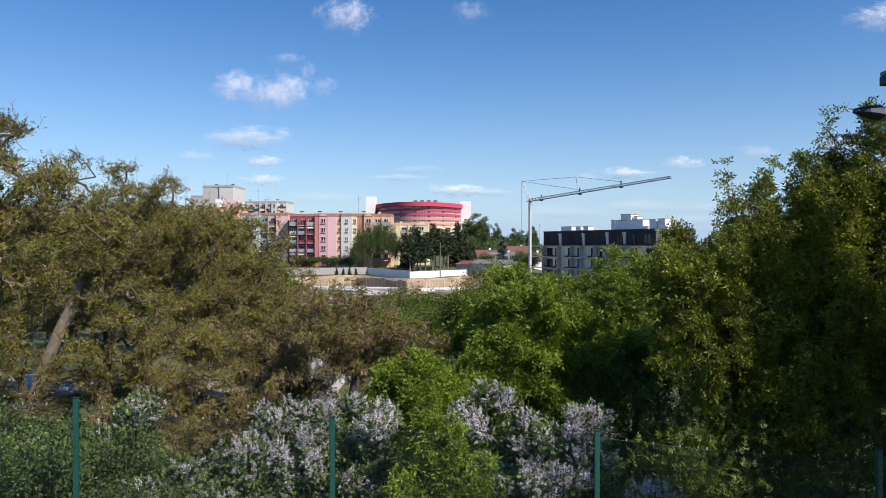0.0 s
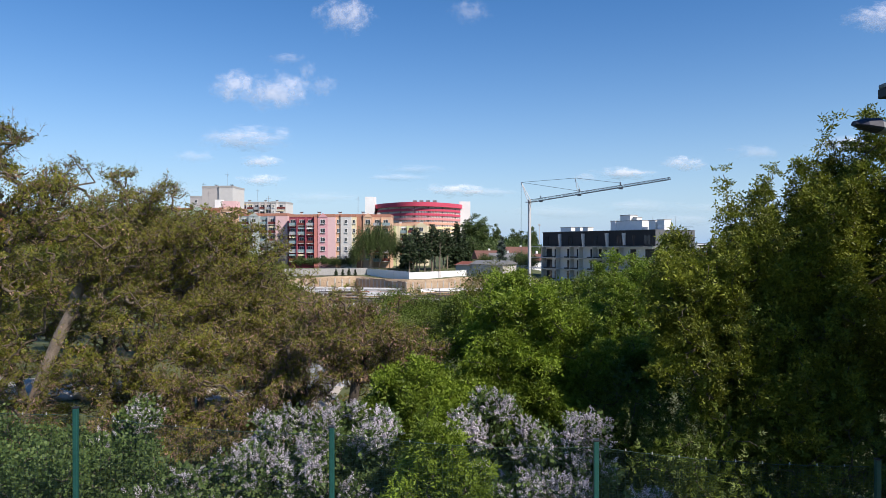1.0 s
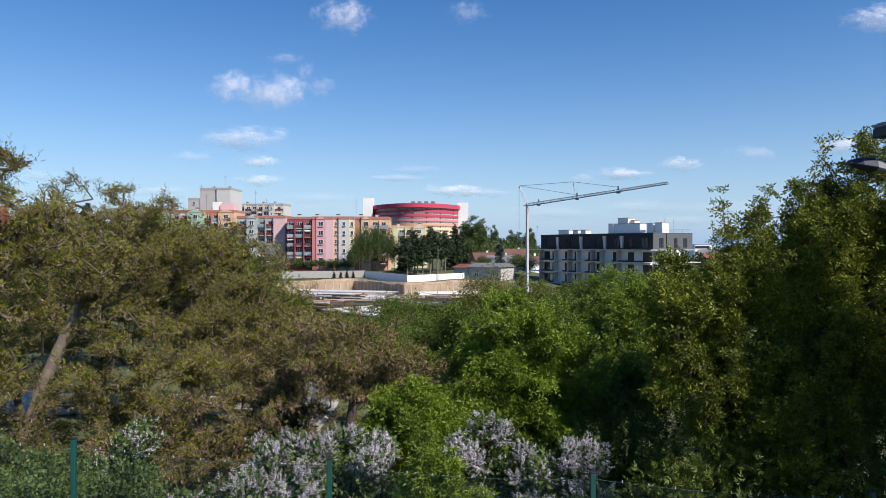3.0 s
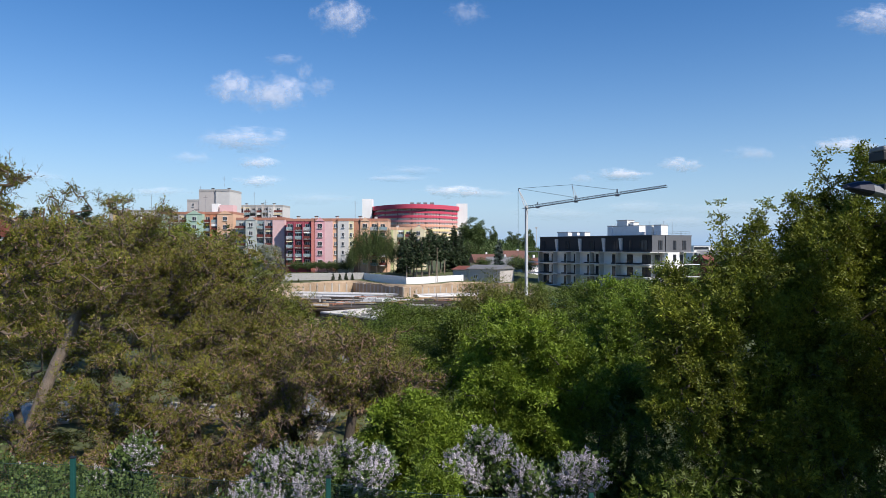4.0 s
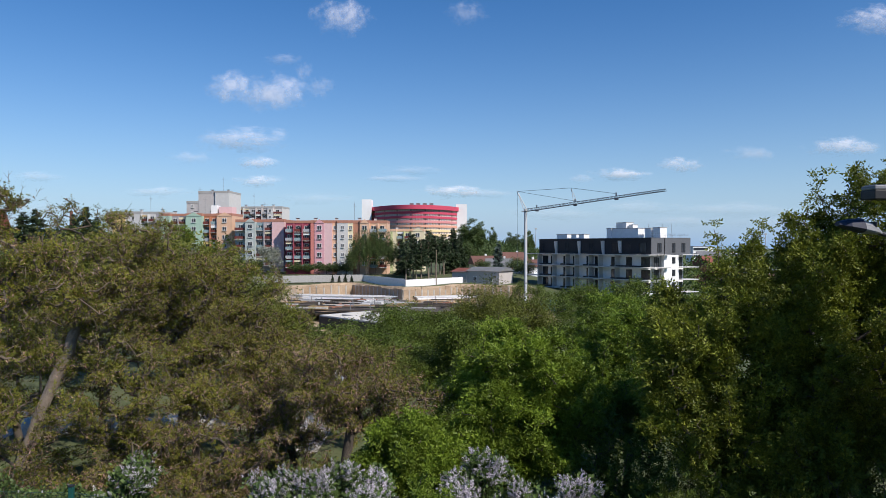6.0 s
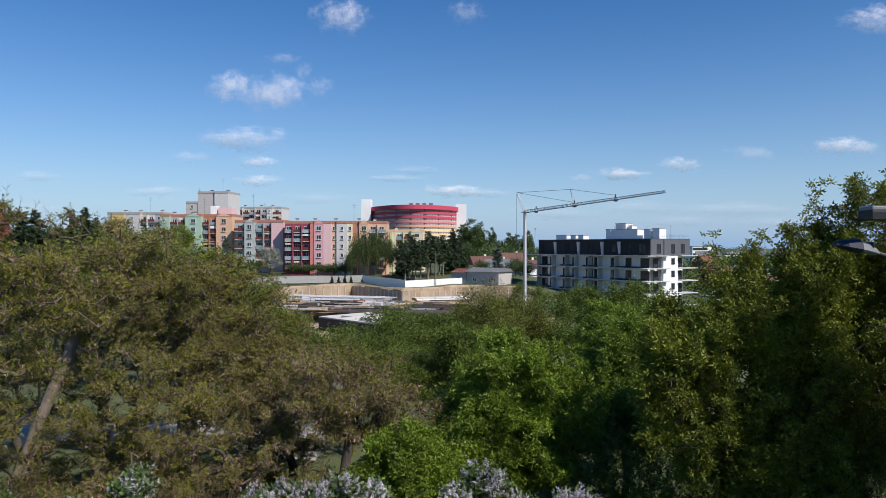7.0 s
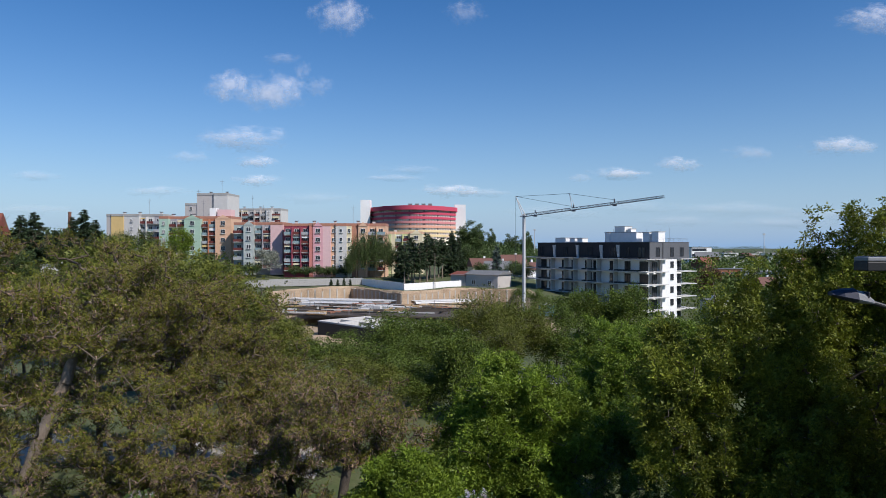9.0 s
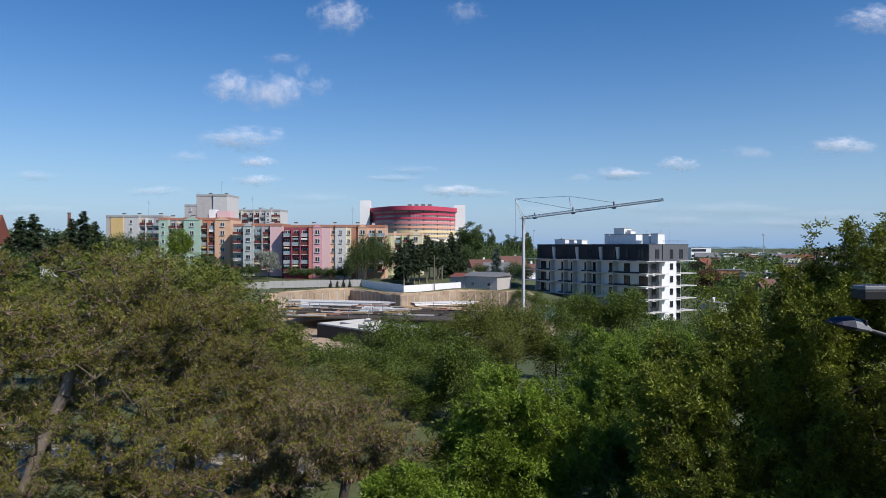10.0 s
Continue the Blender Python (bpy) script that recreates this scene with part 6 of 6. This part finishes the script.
# ---- woods, hedges and orchards out to the horizon ----
def far_woods(belts, material, label, seed, first=-150, m=80, leaf=0.21, last=1720, clear=True):
    rng = np.random.default_rng(seed)
    V, F, c = [], [], 0
    for D, n, h, spread in belts:
        for _ in range(n):
            y = D + rng.uniform(-0.5, 0.5) * spread
            x = px_x(rng.uniform(first, last), y)
            if clear and y < 460 and x < 45 + 0.1 * (y - 270):
                continue
            g = float(ground_z(x, y))
            hh = h * rng.uniform(0.55, 1.3)
            w = hh * rng.uniform(0.5, 1.1) * (1 + D / 1500)
            d = unit(rng.normal(0, 1, (m, 3)))
            at = np.array([x, y, g + hh * 0.5]) + d * np.array([w, w, hh * 0.5]) * rng.uniform(0.6, 1.0, (m, 1))
            v, f = leaves(rng, at, d, template("broad"), hh * leaf, 0.7)
            V.append(v)
            F.append(f + c)
            c += len(v)
    ob = new("far_woods", quads_mesh("far_woods", np.concatenate(V), np.concatenate(F), M[material]))
    tagged(ob, label, "woods", kind="stuff")


far_woods(((250, 60, 5.5, 30), (280, 100, 6, 30), (320, 130, 6, 40), (390, 130, 7, 60), (480, 120, 7, 80), (600, 130, 8, 120)), "far_leaf", "leafy garden trees between the town houses", 90)
far_woods(((175, 40, 5.0, 40), (215, 70, 5.5, 50), (262, 90, 6.0, 50), (330, 70, 6.5, 60), (420, 60, 7, 80)), "dark_leaf", "dark leafy trees round the gardens of the town", 92, 1222, 170, 0.12)
far_woods(((285, 16, 7, 30), (330, 26, 9, 50), (400, 34, 11, 60), (470, 34, 12, 60)), "far_leaf", "leafy trees behind the low houses and pines", 93, 815, 420, 0.085, 990, False)
far_woods(((250, 14, 6, 20), (330, 24, 11, 60), (420, 30, 14, 60)), "far_leaf", "dark trees behind the spruces and the red-roofed house", 94, -120, 420, 0.085, 190, False)
# the farthest belts take leaves paled for distance haze
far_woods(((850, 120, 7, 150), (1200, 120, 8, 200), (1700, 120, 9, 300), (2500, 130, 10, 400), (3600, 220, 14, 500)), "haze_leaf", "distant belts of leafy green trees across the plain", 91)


# ---- fair-weather clouds ----
def cloud_mat(name, most):
    m = bpy.data.materials.new(name)
    m.use_nodes = True
    n, l = m.node_tree.nodes, m.node_tree.links
    co, info = n.new("ShaderNodeTexCoord"), n.new("ShaderNodeObjectInfo")
    ns = n.new("ShaderNodeTexNoise")
    ns.noise_dimensions = "4D"
    ns.inputs["Scale"].default_value, ns.inputs["Detail"].default_value, ns.inputs["Roughness"].default_value = 1.7, 8, 0.62
    sc = n.new("ShaderNodeVectorMath")
    sc.operation = "MULTIPLY"
    sc.inputs[1].default_value = (1.6, 1.0, 1.0)
    l.new(co.outputs["Object"], sc.inputs[0])
    l.new(sc.outputs[0], ns.inputs["Vector"])
    w = n.new("ShaderNodeMath")
    w.operation = "MULTIPLY"
    w.inputs[1].default_value = 40
    l.new(info.outputs["Random"], w.inputs[0])
    l.new(w.outputs[0], ns.inputs["W"])
    ln = n.new("ShaderNodeVectorMath")
    ln.operation = "LENGTH"
    l.new(co.outputs["Object"], ln.inputs[0])
    a = n.new("ShaderNodeMath")
    a.operation = "MULTIPLY_ADD"
    a.inputs[1].default_value, a.inputs[2].default_value = -0.62, 0.28
    l.new(ln.outputs["Value"], a.inputs[0])
    s = n.new("ShaderNodeMath")
    s.operation = "ADD"
    l.new(a.outputs[0], s.inputs[0])
    l.new(ns.outputs[0], s.inputs[1])
    rng = n.new("ShaderNodeMapRange")
    rng.interpolation_type = "SMOOTHSTEP"
    rng.inputs[1].default_value, rng.inputs[2].default_value, rng.inputs[4].default_value = 0.22, 0.82, most
    l.new(s.outputs[0], rng.inputs[0])
    tr, df, mx = n.new("ShaderNodeBsdfTransparent"), n.new("ShaderNodeBsdfDiffuse"), n.new("ShaderNodeMixShader")
    df.inputs[0].default_value = (0.84, 0.81, 0.82, 1)
    l.new(rng.outputs[0], mx.inputs[0])
    l.new(tr.outputs[0], mx.inputs[1])
    l.new(df.outputs[0], mx.inputs[2])
    l.new(mx.outputs[0], n["Material Output"].inputs[0])
    return m


M["cloud"], M["cloud_thin"], M["cloud_veil"] = cloud_mat("cloud", 0.66), cloud_mat("cloud_thin", 0.26), cloud_mat("cloud_veil", 0.15)
n = 12
gu, gw = np.meshgrid(np.linspace(-1, 1, n), np.linspace(-1, 1, n))
bulge = -0.35 * np.clip(1 - gu ** 2 - gw ** 2, 0, 1)
cv = np.stack([gu, bulge, gw], -1).reshape(-1, 3)
ci = np.arange(n * n).reshape(n, n)
cf = np.stack([ci[:-1, :-1], ci[:-1, 1:], ci[1:, 1:], ci[1:, :-1]], -1).reshape(-1, 4)
cloud_me, thin_me, veil_me = (quads_mesh("cloud", cv, cf, M[k]) for k in ("cloud", "cloud_thin", "cloud_veil"))
for me in (cloud_me, thin_me, veil_me):
    me.polygons.foreach_set("use_smooth", np.ones(len(cf), bool))
VEIL = {1301, 1131, 981, 1471, 731, 271, 561, 1391, 61, 1201}
THIN = {505, 540, 570, 285, 70, 700, 827, 1030, 1440, 900, 1250, 336, 1328, 862}
for bx, by, w, h in ((605, 30, 52, 36), (490, 164, 62, 36), (415, 155, 48, 30), (435, 245, 80, 24), (336, 279, 40, 12), (460, 287, 36, 12), (460, 320, 42, 12), (800, 338, 58, 13), (862, 342, 48, 9), (1205, 291, 42, 15), (1095, 308, 52, 12),
                     (1328, 272, 44, 15), (1488, 259, 62, 19), (1545, 37, 66, 28), (505, 105, 34, 12), (540, 127, 16, 20), (570, 155, 26, 20), (285, 338, 50, 9), (70, 312, 48, 10), (700, 316, 55, 8), (827, 24, 34, 24), (1030, 316, 22, 9),
                     (1301, 372, 120, 16), (1131, 368, 80, 14), (981, 378, 90, 14), (1471, 381, 100, 16), (731, 302, 60, 10), (271, 341, 60, 10), (561, 352, 70, 12), (1391, 396, 110, 12), (61, 372, 70, 12), (1201, 392, 80, 12)):
    k = 4400 / 1230
    ob = new("cloud", veil_me if bx in VEIL else thin_me if bx in THIN else cloud_me)
    ob.matrix_world = Matrix.Translation(((bx - 788) * k, 4400, 10 + (435 - by) * k)) @ Matrix.Diagonal((w * k * 1.25, w * k * 0.4, h * k * 1.15, 1))
    tagged(ob, "thin veil of cloud in blue sky" if bx in THIN | VEIL else "small white fair-weather cloud in blue sky", "cloud", "clouds")
